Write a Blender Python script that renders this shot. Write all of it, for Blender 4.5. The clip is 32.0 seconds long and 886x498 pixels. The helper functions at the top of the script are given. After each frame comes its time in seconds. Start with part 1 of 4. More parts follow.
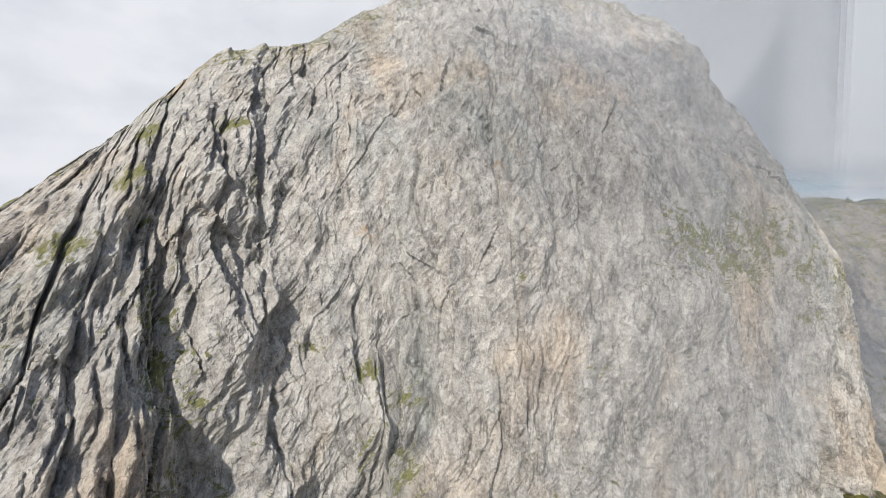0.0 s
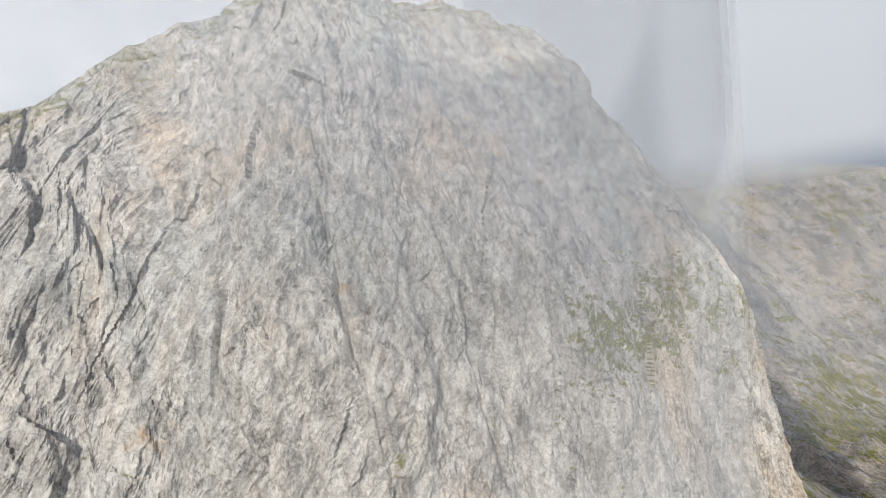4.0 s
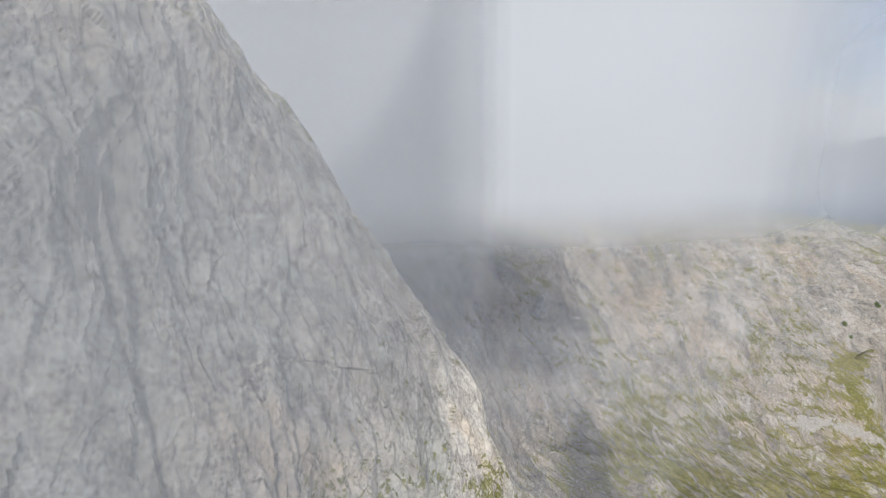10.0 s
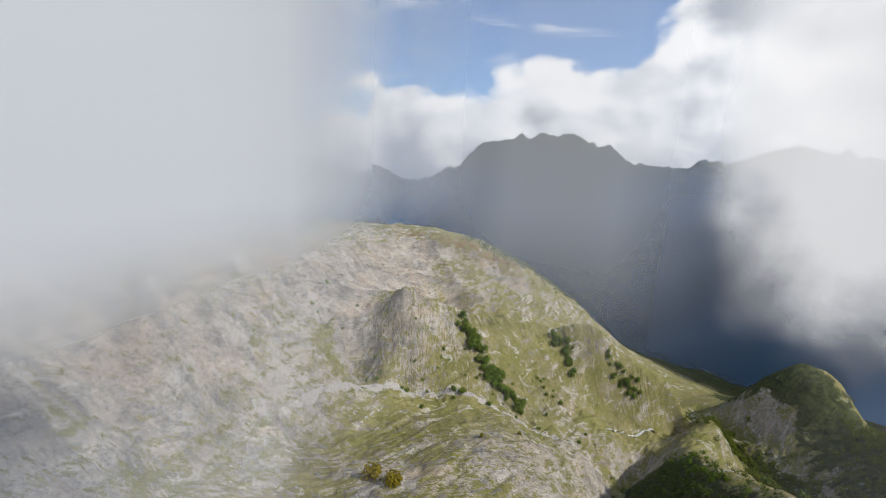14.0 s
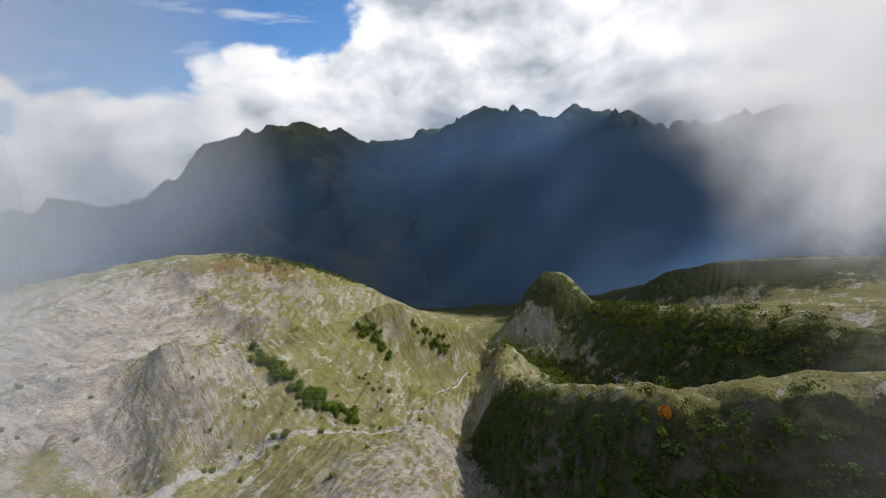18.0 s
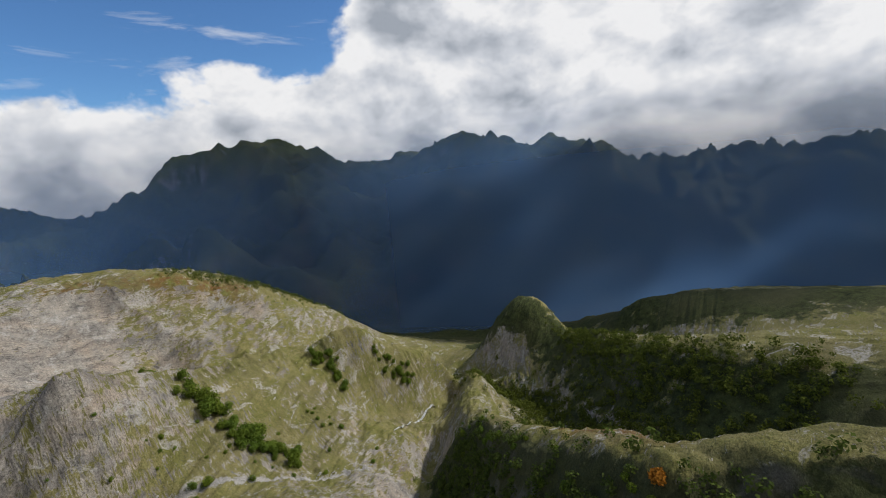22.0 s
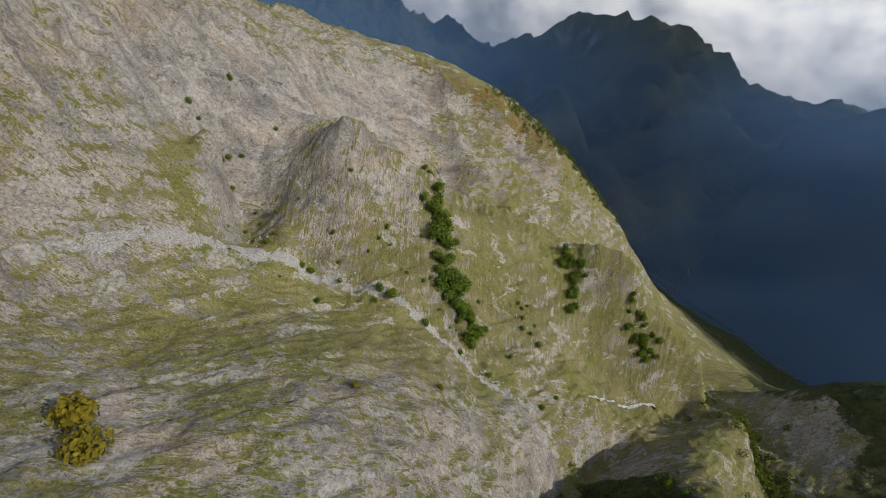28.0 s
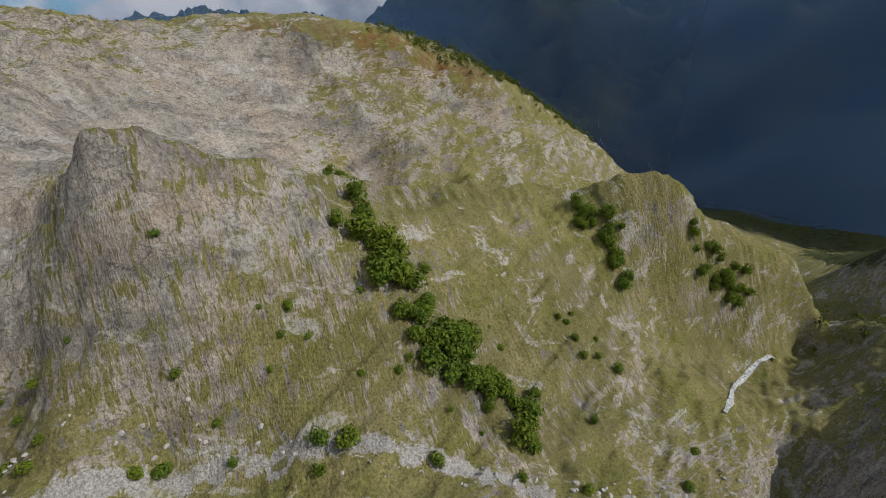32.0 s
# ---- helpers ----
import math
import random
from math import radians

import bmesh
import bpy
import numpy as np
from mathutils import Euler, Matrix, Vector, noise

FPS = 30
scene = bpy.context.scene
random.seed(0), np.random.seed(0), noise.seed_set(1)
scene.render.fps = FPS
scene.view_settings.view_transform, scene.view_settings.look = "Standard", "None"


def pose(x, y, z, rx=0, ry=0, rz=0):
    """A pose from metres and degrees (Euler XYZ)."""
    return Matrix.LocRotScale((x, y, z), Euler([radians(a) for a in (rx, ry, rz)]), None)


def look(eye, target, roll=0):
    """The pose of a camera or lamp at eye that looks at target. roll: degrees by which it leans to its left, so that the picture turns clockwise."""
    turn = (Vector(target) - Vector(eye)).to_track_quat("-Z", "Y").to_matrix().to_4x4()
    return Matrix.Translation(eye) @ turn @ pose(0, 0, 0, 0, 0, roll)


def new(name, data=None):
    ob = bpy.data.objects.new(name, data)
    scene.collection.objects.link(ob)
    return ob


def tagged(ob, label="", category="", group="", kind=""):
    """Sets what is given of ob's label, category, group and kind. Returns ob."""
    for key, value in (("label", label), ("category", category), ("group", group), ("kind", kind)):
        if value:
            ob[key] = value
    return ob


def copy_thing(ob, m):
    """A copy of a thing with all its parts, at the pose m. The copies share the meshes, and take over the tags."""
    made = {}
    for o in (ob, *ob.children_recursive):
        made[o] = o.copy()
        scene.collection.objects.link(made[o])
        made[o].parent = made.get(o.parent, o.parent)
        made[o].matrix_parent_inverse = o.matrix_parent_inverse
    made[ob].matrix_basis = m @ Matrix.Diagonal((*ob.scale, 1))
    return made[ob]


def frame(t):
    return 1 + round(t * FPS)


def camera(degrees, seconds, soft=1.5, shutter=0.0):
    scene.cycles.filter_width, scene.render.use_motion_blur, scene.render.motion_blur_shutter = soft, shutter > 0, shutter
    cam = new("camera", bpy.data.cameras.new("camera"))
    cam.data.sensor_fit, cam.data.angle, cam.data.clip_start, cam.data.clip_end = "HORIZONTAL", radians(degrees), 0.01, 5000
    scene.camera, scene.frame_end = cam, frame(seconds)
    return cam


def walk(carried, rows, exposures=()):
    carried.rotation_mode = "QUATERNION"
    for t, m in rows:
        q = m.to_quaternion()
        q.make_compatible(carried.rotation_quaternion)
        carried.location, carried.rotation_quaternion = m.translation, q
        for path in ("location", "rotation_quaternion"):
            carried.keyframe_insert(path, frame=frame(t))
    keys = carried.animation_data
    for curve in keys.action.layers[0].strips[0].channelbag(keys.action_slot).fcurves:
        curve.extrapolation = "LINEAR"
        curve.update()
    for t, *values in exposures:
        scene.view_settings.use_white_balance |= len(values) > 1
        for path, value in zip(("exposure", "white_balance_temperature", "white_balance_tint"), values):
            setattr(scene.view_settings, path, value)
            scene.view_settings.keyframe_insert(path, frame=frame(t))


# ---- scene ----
# ---- camera and its flight ----
cam = camera(93.7, 32.0, soft=0.95)
# seconds, eye (metres), yaw, pitch, bank (degrees)
PATH = [
    (0.0, -11.31, 2.93, 192.01, -14.51, -4.89, -2.00),
    (0.5, -9.81, 4.63, 194.05, -14.89, -5.87, -2.26),
    (1.0, -8.17, 6.40, 196.00, -15.47, -6.55, -2.42),
    (1.5, -6.47, 8.16, 197.83, -16.20, -6.76, -2.36),
    (2.0, -5.00, 9.88, 199.81, -16.91, -6.31, -2.60),
    (2.5, -3.91, 11.63, 202.12, -19.67, -7.12, -3.42),
    (4.5, 5.26, 19.67, 207.17, -29.02, -9.12, -12.27),
    (5.0, 8.23, 21.33, 207.83, -32.25, -9.69, -15.37),
    (5.5, 11.38, 22.99, 208.43, -35.77, -10.57, -17.55),
    (6.0, 14.83, 24.59, 209.00, -38.52, -11.16, -18.39),
    (6.5, 18.59, 26.01, 209.61, -40.01, -11.85, -17.47),
    (7.0, 22.59, 27.22, 210.26, -41.10, -12.55, -15.61),
    (7.5, 26.78, 28.32, 210.87, -42.47, -12.98, -13.59),
    (8.0, 31.05, 29.27, 211.41, -42.95, -13.54, -10.26),
    (8.5, 35.27, 29.96, 211.91, -42.58, -13.70, -7.66),
    (9.0, 39.52, 30.63, 212.35, -41.95, -13.62, -5.74),
    (9.5, 44.00, 31.76, 212.73, -41.52, -13.70, -3.64),
    (10.0, 48.56, 33.30, 213.05, -42.58, -14.03, -1.66),
    (10.5, 52.73, 34.74, 213.32, -49.74, -14.19, 1.25),
    (11.0, 56.32, 35.91, 213.40, -58.15, -13.85, 3.50),
    (11.5, 59.46, 37.06, 213.04, -65.37, -13.40, 3.19),
    (12.0, 62.57, 38.62, 212.21, -73.65, -12.76, 2.95),
    (12.5, 66.50, 41.07, 211.29, -82.56, -12.34, 3.02),
    (13.0, 71.81, 44.45, 210.67, -92.01, -12.31, 3.61),
    (13.5, 78.10, 47.74, 210.31, -101.45, -12.40, 3.91),
    (14.0, 84.71, 49.77, 209.79, -109.43, -12.31, 3.19),
    (14.5, 91.77, 50.69, 208.63, -116.72, -12.20, 1.99),
    (15.0, 99.57, 51.60, 206.74, -123.78, -12.15, 0.49),
    (15.5, 107.92, 53.01, 204.42, -130.34, -13.01, 0.38),
    (17.5, 121.01, 46.35, 206.79, -140.56, -14.55, -6.62),
    (18.0, 122.22, 42.65, 205.54, -141.66, -14.84, -6.75),
    (18.5, 123.41, 38.95, 204.21, -142.44, -15.01, -6.83),
    (19.0, 124.62, 35.18, 202.75, -142.96, -14.66, -6.90),
    (19.5, 125.85, 31.30, 201.19, -143.54, -13.80, -6.63),
    (20.0, 127.13, 27.38, 199.58, -144.09, -12.99, -6.34),
    (20.5, 128.43, 23.47, 197.97, -144.64, -12.67, -5.97),
    (21.0, 129.71, 19.65, 196.40, -144.98, -12.72, -5.39),
    (21.5, 130.96, 15.94, 194.87, -145.16, -12.52, -4.92),
    (22.0, 132.18, 12.27, 193.33, -145.25, -11.97, -4.55),
    (22.5, 133.42, 8.55, 191.76, -145.34, -11.45, -4.24),
    (23.0, 134.72, 4.65, 190.12, -145.34, -11.22, -3.97),
    (23.5, 136.16, 0.31, 188.28, -145.11, -11.33, -3.34),
    (24.0, 137.83, -4.75, 186.12, -144.19, -11.36, -1.44),
    (24.5, 139.83, -10.62, 183.61, -141.15, -12.05, 2.18),
    (25.0, 142.37, -16.78, 180.89, -136.87, -13.99, 7.10),
    (25.5, 145.93, -22.18, 178.03, -132.27, -17.69, 13.02),
    (26.0, 150.74, -26.19, 174.94, -125.96, -23.62, 16.94),
    (26.5, 156.46, -29.19, 171.58, -120.10, -25.97, 15.56),
    (28.5, 208.72, -51.03, 153.87, -104.08, -29.58, 16.79),
    (29.0, 222.68, -54.42, 148.43, -105.34, -29.27, 12.48),
    (29.5, 236.97, -57.99, 143.38, -106.06, -29.69, 10.15),
    (30.0, 251.46, -61.90, 138.36, -107.14, -30.73, 7.31),
    (30.5, 265.66, -66.13, 132.99, -108.29, -31.07, 3.99),
    (31.0, 279.15, -70.41, 127.36, -109.49, -31.43, 0.49),
    (31.5, 291.83, -74.45, 121.69, -111.17, -32.26, -2.02),
    (32.0, 303.97, -78.23, 115.98, -112.69, -30.76, -3.53),
]
walk(cam, [(t, pose(x, y, z, 90 + pitch, 0, yaw) @ pose(0, 0, 0, 0, 0, bank)) for t, x, y, z, yaw, pitch, bank in PATH],
     exposures=[(0.0, 0.24), (4.5, 0.34), (10.0, 0.32), (13.0, 0.22), (15.0, 0.24), (18.0, 0.1), (20.0, -0.12), (23.0, -0.16), (25.0, -0.12), (28.0, -0.08), (32.0, -0.06)])

# ---- world, sun, exposure ----
SUN_DIR = Vector((-0.42, -0.60, 0.68)).normalized()
world = bpy.data.worlds.new("sky")
scene.world = world
world.use_nodes = True


class Nodes:
    """A small helper to wire node trees."""

    def __init__(self, tree):
        self.tree = tree
        tree.nodes.clear()

    def add(self, kind, inputs=None, **props):
        n = self.tree.nodes.new(kind)
        for k, v in props.items():
            setattr(n, k, v)
        for k, v in (inputs or {}).items():
            self.put(n.inputs[k], v)
        return n

    def put(self, socket, v):
        if isinstance(v, bpy.types.NodeSocket):
            self.tree.links.new(v, socket)
        elif isinstance(v, bpy.types.Node):
            self.tree.links.new(v.outputs[0], socket)
        else:
            socket.default_value = v

    def math(self, op, a, b=0.0, clamp=False):
        return self.add("ShaderNodeMath", {0: a, 1: b}, operation=op, use_clamp=clamp).outputs[0]

    def ramp(self, fac, *stops):
        n = self.add("ShaderNodeValToRGB", {0: fac})
        els = n.color_ramp.elements
        for i, (p, c) in enumerate(stops):
            e = els[i] if i < 2 else els.new(p)
            e.position = p
            e.color = (*c, 1) if isinstance(c, tuple) else (c, c, c, 1)
        return n.outputs[0]

    def mix(self, fac, a, b, mode="MIX"):
        n = self.add("ShaderNodeMix", data_type="RGBA", blend_type=mode)
        self.put(n.inputs[0], fac)
        for s, v in ((6, a), (7, b)):
            self.put(n.inputs[s], (*v, 1) if isinstance(v, tuple) else v)
        return n.outputs[2]

    def noise(self, vec, scale, detail=6, rough=0.55, dist=0.0, kind="FBM"):
        return self.add("ShaderNodeTexNoise", {"Vector": vec, "Scale": scale, "Detail": detail, "Roughness": rough, "Distortion": dist}, noise_type=kind).outputs[0]

    def mapping(self, vec, scale=(1, 1, 1), rot=(0, 0, 0), loc=(0, 0, 0)):
        return self.add("ShaderNodeMapping", {0: vec, "Location": loc, "Rotation": rot, "Scale": scale}).outputs[0]


def build_sky():
    n = Nodes(world.node_tree)
    sky = n.add("ShaderNodeTexSky", sky_type="NISHITA", sun_disc=False, sun_elevation=math.asin(SUN_DIR.z), sun_rotation=math.atan2(SUN_DIR.x, SUN_DIR.y), altitude=1500.0, air_density=1.0, dust_density=1.6)
    way = n.add("ShaderNodeTexCoord").outputs["Generated"]
    sep = n.add("ShaderNodeSeparateXYZ", {0: way})
    # cumulus: billows of two sizes, flattened towards the horizon, lit from the sun's side
    def billow(shift):
        flat = n.mapping(way, scale=(1, 1, 1.5), loc=shift)
        big = n.noise(flat, 2.6, 11, 0.53, 0.15)
        puff = n.noise(flat, 7.5, 11, 0.56, 0.1)
        return n.math("ADD", n.math("MULTIPLY", big, 0.62), n.math("MULTIPLY", puff, 0.38))

    field = billow((0.35, 0.1, 0.0))
    sunward = billow((0.35 - 0.42 * 0.05, 0.1 - 0.60 * 0.05, 0.68 * 0.05))
    # how high the cloud stands, by the way one looks: open sky to the east, towers to the south-east, closed cloud to the west and north
    ahead = n.add("ShaderNodeVectorMath", {0: way, 1: (0.643, -0.766, 0.0)}, operation="DOT_PRODUCT").outputs["Value"]
    aside = n.add("ShaderNodeVectorMath", {0: way, 1: (0.766, 0.643, 0.0)}, operation="DOT_PRODUCT").outputs["Value"]
    turn = n.add("ShaderNodeMapRange", {"Value": n.math("ARCTAN2", aside, ahead), "From Min": -math.pi, "From Max": math.pi}).outputs[0]
    tops = [(-62, 42), (-8, 40), (0, 30), (4, 19), (8, 12), (11, 10.5), (15, 10.5), (20, 13.5), (25, 9.5), (32, 6.5), (42, 6), (52, 4), (70, 3), (90, 6), (112, 42)]
    top = n.ramp(turn, *[((a + 180) / 360, t / 45) for a, t in tops])
    elev = n.math("DIVIDE", n.math("ARCSINE", sep.outputs[2]), radians(45))
    cover = n.math("ADD", n.math("MULTIPLY", n.math("SUBTRACT", top, elev), 6.5), n.math("MULTIPLY", n.math("SUBTRACT", field, 0.5), 6.0))
    cover = n.math("MINIMUM", cover, n.math("MULTIPLY", n.math("SUBTRACT", field, 0.375), 9.0))
    cloud = n.add("ShaderNodeMapRange", {"Value": cover, "From Min": 0.0, "From Max": 0.45}, interpolation_type="SMOOTHSTEP").outputs[0]
    wisp = n.noise(n.mapping(way, scale=(2.0, 2.0, 9.0), rot=(0.25, 0.1, 0.3)), 2.2, 8, 0.6, 0.6)
    cloud = n.math("MAXIMUM", cloud, n.ramp(wisp, (0.56, 0.0), (0.76, 0.55)))
    flat = n.mapping(way, scale=(1, 1, 1.5), loc=(0.35, 0.1, 0.0))
    lean = n.mapping(way, scale=(1, 1, 1.5), loc=(0.35 - 0.42 * 0.07, 0.1 - 0.60 * 0.07, 0.68 * 0.07))
    broad = n.math("SUBTRACT", n.noise(flat, 3.4, 5, 0.5, 0.15), n.noise(lean, 3.4, 5, 0.5, 0.15))
    lit = n.math("ADD", n.math("MULTIPLY", broad, 3.6), n.math("ADD", n.math("MULTIPLY", n.math("SUBTRACT", field, sunward), 2.6), 0.70))
    deep = n.math("MULTIPLY", n.math("SUBTRACT", cover, 0.5), 0.22)
    shade = n.ramp(n.math("SUBTRACT", lit, deep), (0.05, (0.40, 0.44, 0.50)), (0.45, (0.70, 0.73, 0.78)), (0.80, (1.0, 1.0, 1.0)))
    bright = n.mix(1.0, shade, (8.8, 8.8, 8.9), "MULTIPLY")
    # haze band along the horizon
    low = n.add("ShaderNodeMapRange", {"Value": sep.outputs[2], "From Min": -0.03, "From Max": 0.12, "To Min": 1.0, "To Max": 0.0}).outputs[0]
    hazy = n.mix(n.math("MULTIPLY", low, 0.5), n.mix(1.0, sky.outputs[0], (0.60, 0.93, 1.25), "MULTIPLY"), (2.0, 3.6, 5.6))
    # thick stratus over the mountain to the north and west
    closed = n.ramp(turn, (0.24, 1.0), (0.36, 0.0), (0.76, 0.0), (0.80, 1.0))
    soft_grey = n.mix(n.noise(way, 2.4, 6, 0.5, 0.3), (4.6, 4.8, 5.3), (6.6, 6.75, 7.1))
    bright = n.mix(n.math("MULTIPLY", closed, 0.85), bright, soft_grey)
    cloud = n.math("MAXIMUM", cloud, closed)
    col = n.mix(cloud, hazy, bright)
    bg = n.add("ShaderNodeBackground", {0: col, 1: 0.11})
    n.add("ShaderNodeOutputWorld", {0: bg.outputs[0]})


build_sky()
sun = new("sun", bpy.data.lights.new("sun", "SUN"))
sun.data.energy, sun.data.angle, sun.data.color = 3.6, radians(0.6), (1.0, 0.95, 0.87)
sun.matrix_world = look(SUN_DIR * 500, (0, 0, 0))
scene.view_settings.exposure = 0.0

# ---- materials ----
def material(name):
    m = bpy.data.materials.new(name)
    m.use_nodes = True
    return m, Nodes(m.node_tree)


def finish(n, color, rough, height=None, strength=0.6, distance=0.4, spec=0.3):
    b = n.add("ShaderNodeBsdfPrincipled", {"Base Color": color, "Roughness": rough, "Specular IOR Level": spec})
    if height is not None:
        n.put(b.inputs["Normal"], n.add("ShaderNodeBump", {"Strength": strength, "Distance": distance, "Height": height}).outputs[0])
    n.add("ShaderNodeOutputMaterial", {0: b.outputs[0]})


def rock_colour(n, pos, scale=1.0):
    """Pale limestone: grey with warm stains, dark seams and bleached patches."""
    streak = n.noise(n.mapping(pos, scale=(0.16 * scale, 0.16 * scale, 0.035 * scale)), 1.0, 7, 0.6, 0.6)
    blot = n.noise(pos, 0.035 * scale, 5, 0.6, 0.4)
    fine = n.noise(pos, 0.9 * scale, 7, 0.68)
    col = n.ramp(fine, (0.28, (0.24, 0.220, 0.198)), (0.46, (0.42, 0.392, 0.355)), (0.70, (0.59, 0.56, 0.515)))
    warm = n.mix(n.ramp(blot, (0.46, 0.0), (0.66, 0.75)), col, n.mix(1.0, col, (1.10, 0.97, 0.86), "MULTIPLY"))
    grey = n.mix(n.ramp(streak, (0.50, 0.0), (0.68, 0.6)), warm, n.mix(1.0, warm, (0.74, 0.80, 0.84), "MULTIPLY"))
    return grey, fine, streak


def joints(n, pos, col, scale, width, dark):
    """Thin dark joints between blocks, bent and broken up."""
    warp = n.add("ShaderNodeTexNoise", {"Vector": pos, "Scale": scale * 1.3, "Detail": 4.0}).outputs[1]
    bent = n.add("ShaderNodeVectorMath", {0: n.mapping(pos, scale=(1, 1, 0.42), rot=(0.15, 0.4, 0.2)), 1: n.add("ShaderNodeVectorMath", {0: warp, "Scale": 0.9 / scale}, operation="SCALE").outputs[0]}, operation="ADD").outputs[0]
    edge = n.add("ShaderNodeTexVoronoi", {"Vector": bent, "Scale": scale}, feature="DISTANCE_TO_EDGE").outputs["Distance"]
    gone = n.noise(pos, scale * 0.35, 4, 0.6)
    line = n.math("MULTIPLY", n.ramp(edge, (0.0, 1.0), (width, 0.0)), n.ramp(gone, (0.42, 0.0), (0.58, dark)))
    return n.mix(line, col, (0.09, 0.085, 0.08))


def grain(n, pos, col, scale, depth):
    """Light and dark grain at the size of stones and tufts."""
    g = n.noise(pos, scale, 8, 0.78)
    tone = n.ramp(g, (0.34, (1 - depth, 1 - depth, 1 - depth)), (0.50, (1.0, 1.0, 1.0)), (0.66, (1 + 0.6 * depth, 1 + 0.6 * depth, 1 + 0.6 * depth)))
    return n.mix(1.0, col, tone, "MULTIPLY")


def make_cliff_rock():
    m, n = material("limestone_cliff")
    pos = n.add("ShaderNodeNewGeometry").outputs["Position"]
    norm = n.add("ShaderNodeSeparateXYZ", {0: n.add("ShaderNodeNewGeometry").outputs["Normal"]}).outputs[2]
    # fibrous pale limestone: grain drawn out down the fall line, with warm and blue-grey curtains
    tall = n.mapping(pos, scale=(1.0, 1.0, 0.24), rot=(0.0, 0.16, 0.0))
    fibre = n.noise(tall, 0.55, 8, 0.62, 0.5)
    stone = n.noise(pos, 0.9, 9, 0.70)
    col = n.ramp(n.math("ADD", n.math("MULTIPLY", fibre, 0.6), n.math("MULTIPLY", stone, 0.4)), (0.37, (0.23, 0.217, 0.203)), (0.48, (0.40, 0.380, 0.352)), (0.60, (0.55, 0.525, 0.487)))
    curtain = n.noise(n.mapping(pos, scale=(0.075, 0.075, 0.018)), 1.0, 6, 0.6, 0.5)
    col = n.mix(n.ramp(curtain, (0.50, 0.0), (0.62, 0.8)), col, n.mix(1.0, col, (0.80, 0.86, 0.88), "MULTIPLY"))
    warm = n.noise(n.mapping(pos, scale=(0.06, 0.06, 0.03), loc=(9.0, 4.0, 2.0)), 1.0, 6, 0.62, 0.4)
    col = n.mix(n.ramp(warm, (0.52, 0.0), (0.66, 0.75)), col, n.mix(1.0, col, (1.10, 0.93, 0.76), "MULTIPLY"))
    rust = n.noise(n.mapping(pos, scale=(0.30, 0.30, 0.14), loc=(3.0, 1.0, 5.0)), 1.0, 7, 0.66, 0.6)
    col = n.mix(n.ramp(rust, (0.66, 0.0), (0.74, 0.6)), col, (0.42, 0.29, 0.17))
    col = joints(n, n.mapping(pos, scale=(1.0, 1.0, 0.36), rot=(0.0, 0.35, 0.0)), col, 0.34, 0.020, 0.6)
    for k, (size, way) in enumerate(((0.20, 0.30), (0.50, -0.15), (1.0, 0.50))):
        bend = n.noise(n.mapping(pos, scale=(size, size, size * 0.22), rot=(0.0, way, 0.0), loc=(7.0 * k, 3.0 * k, 0)), 1.0, 7, 0.62, 0.5)
        crack = n.ramp(n.math("ABSOLUTE", n.math("SUBTRACT", bend, 0.5)), (0.0, 0.8), (0.013, 0.0))
        col = n.mix(n.math("MULTIPLY", crack, n.ramp(n.noise(pos, size * 0.8, 5, 0.6), (0.46, 0.0), (0.56, 1.0))), col, (0.12, 0.115, 0.108))
    tuft = n.noise(pos, 0.75, 9, 0.80)
    grass = n.add("ShaderNodeAttribute", attribute_name="grass").outputs["Fac"]
    wet = n.math("ADD", n.math("MULTIPLY", grass, 0.27), n.math("MULTIPLY", n.math("SUBTRACT", norm, 0.62), 0.36))
    gfac = n.ramp(n.math("ADD", tuft, wet), (0.63, 0.0), (0.68, 0.9))
    gcol = n.ramp(n.noise(pos, 1.9, 6, 0.7), (0.3, (0.085, 0.095, 0.026)), (0.7, (0.22, 0.21, 0.075)))
    col = n.mix(gfac, col, gcol)
    col = grain(n, pos, col, 3.6, 0.30)
    finish(n, col, 0.92, n.math("ADD", n.noise(pos, 1.8, 8, 0.72), n.math("MULTIPLY", fibre, 1.4)), 0.8, 0.45, 0.15)
    return m


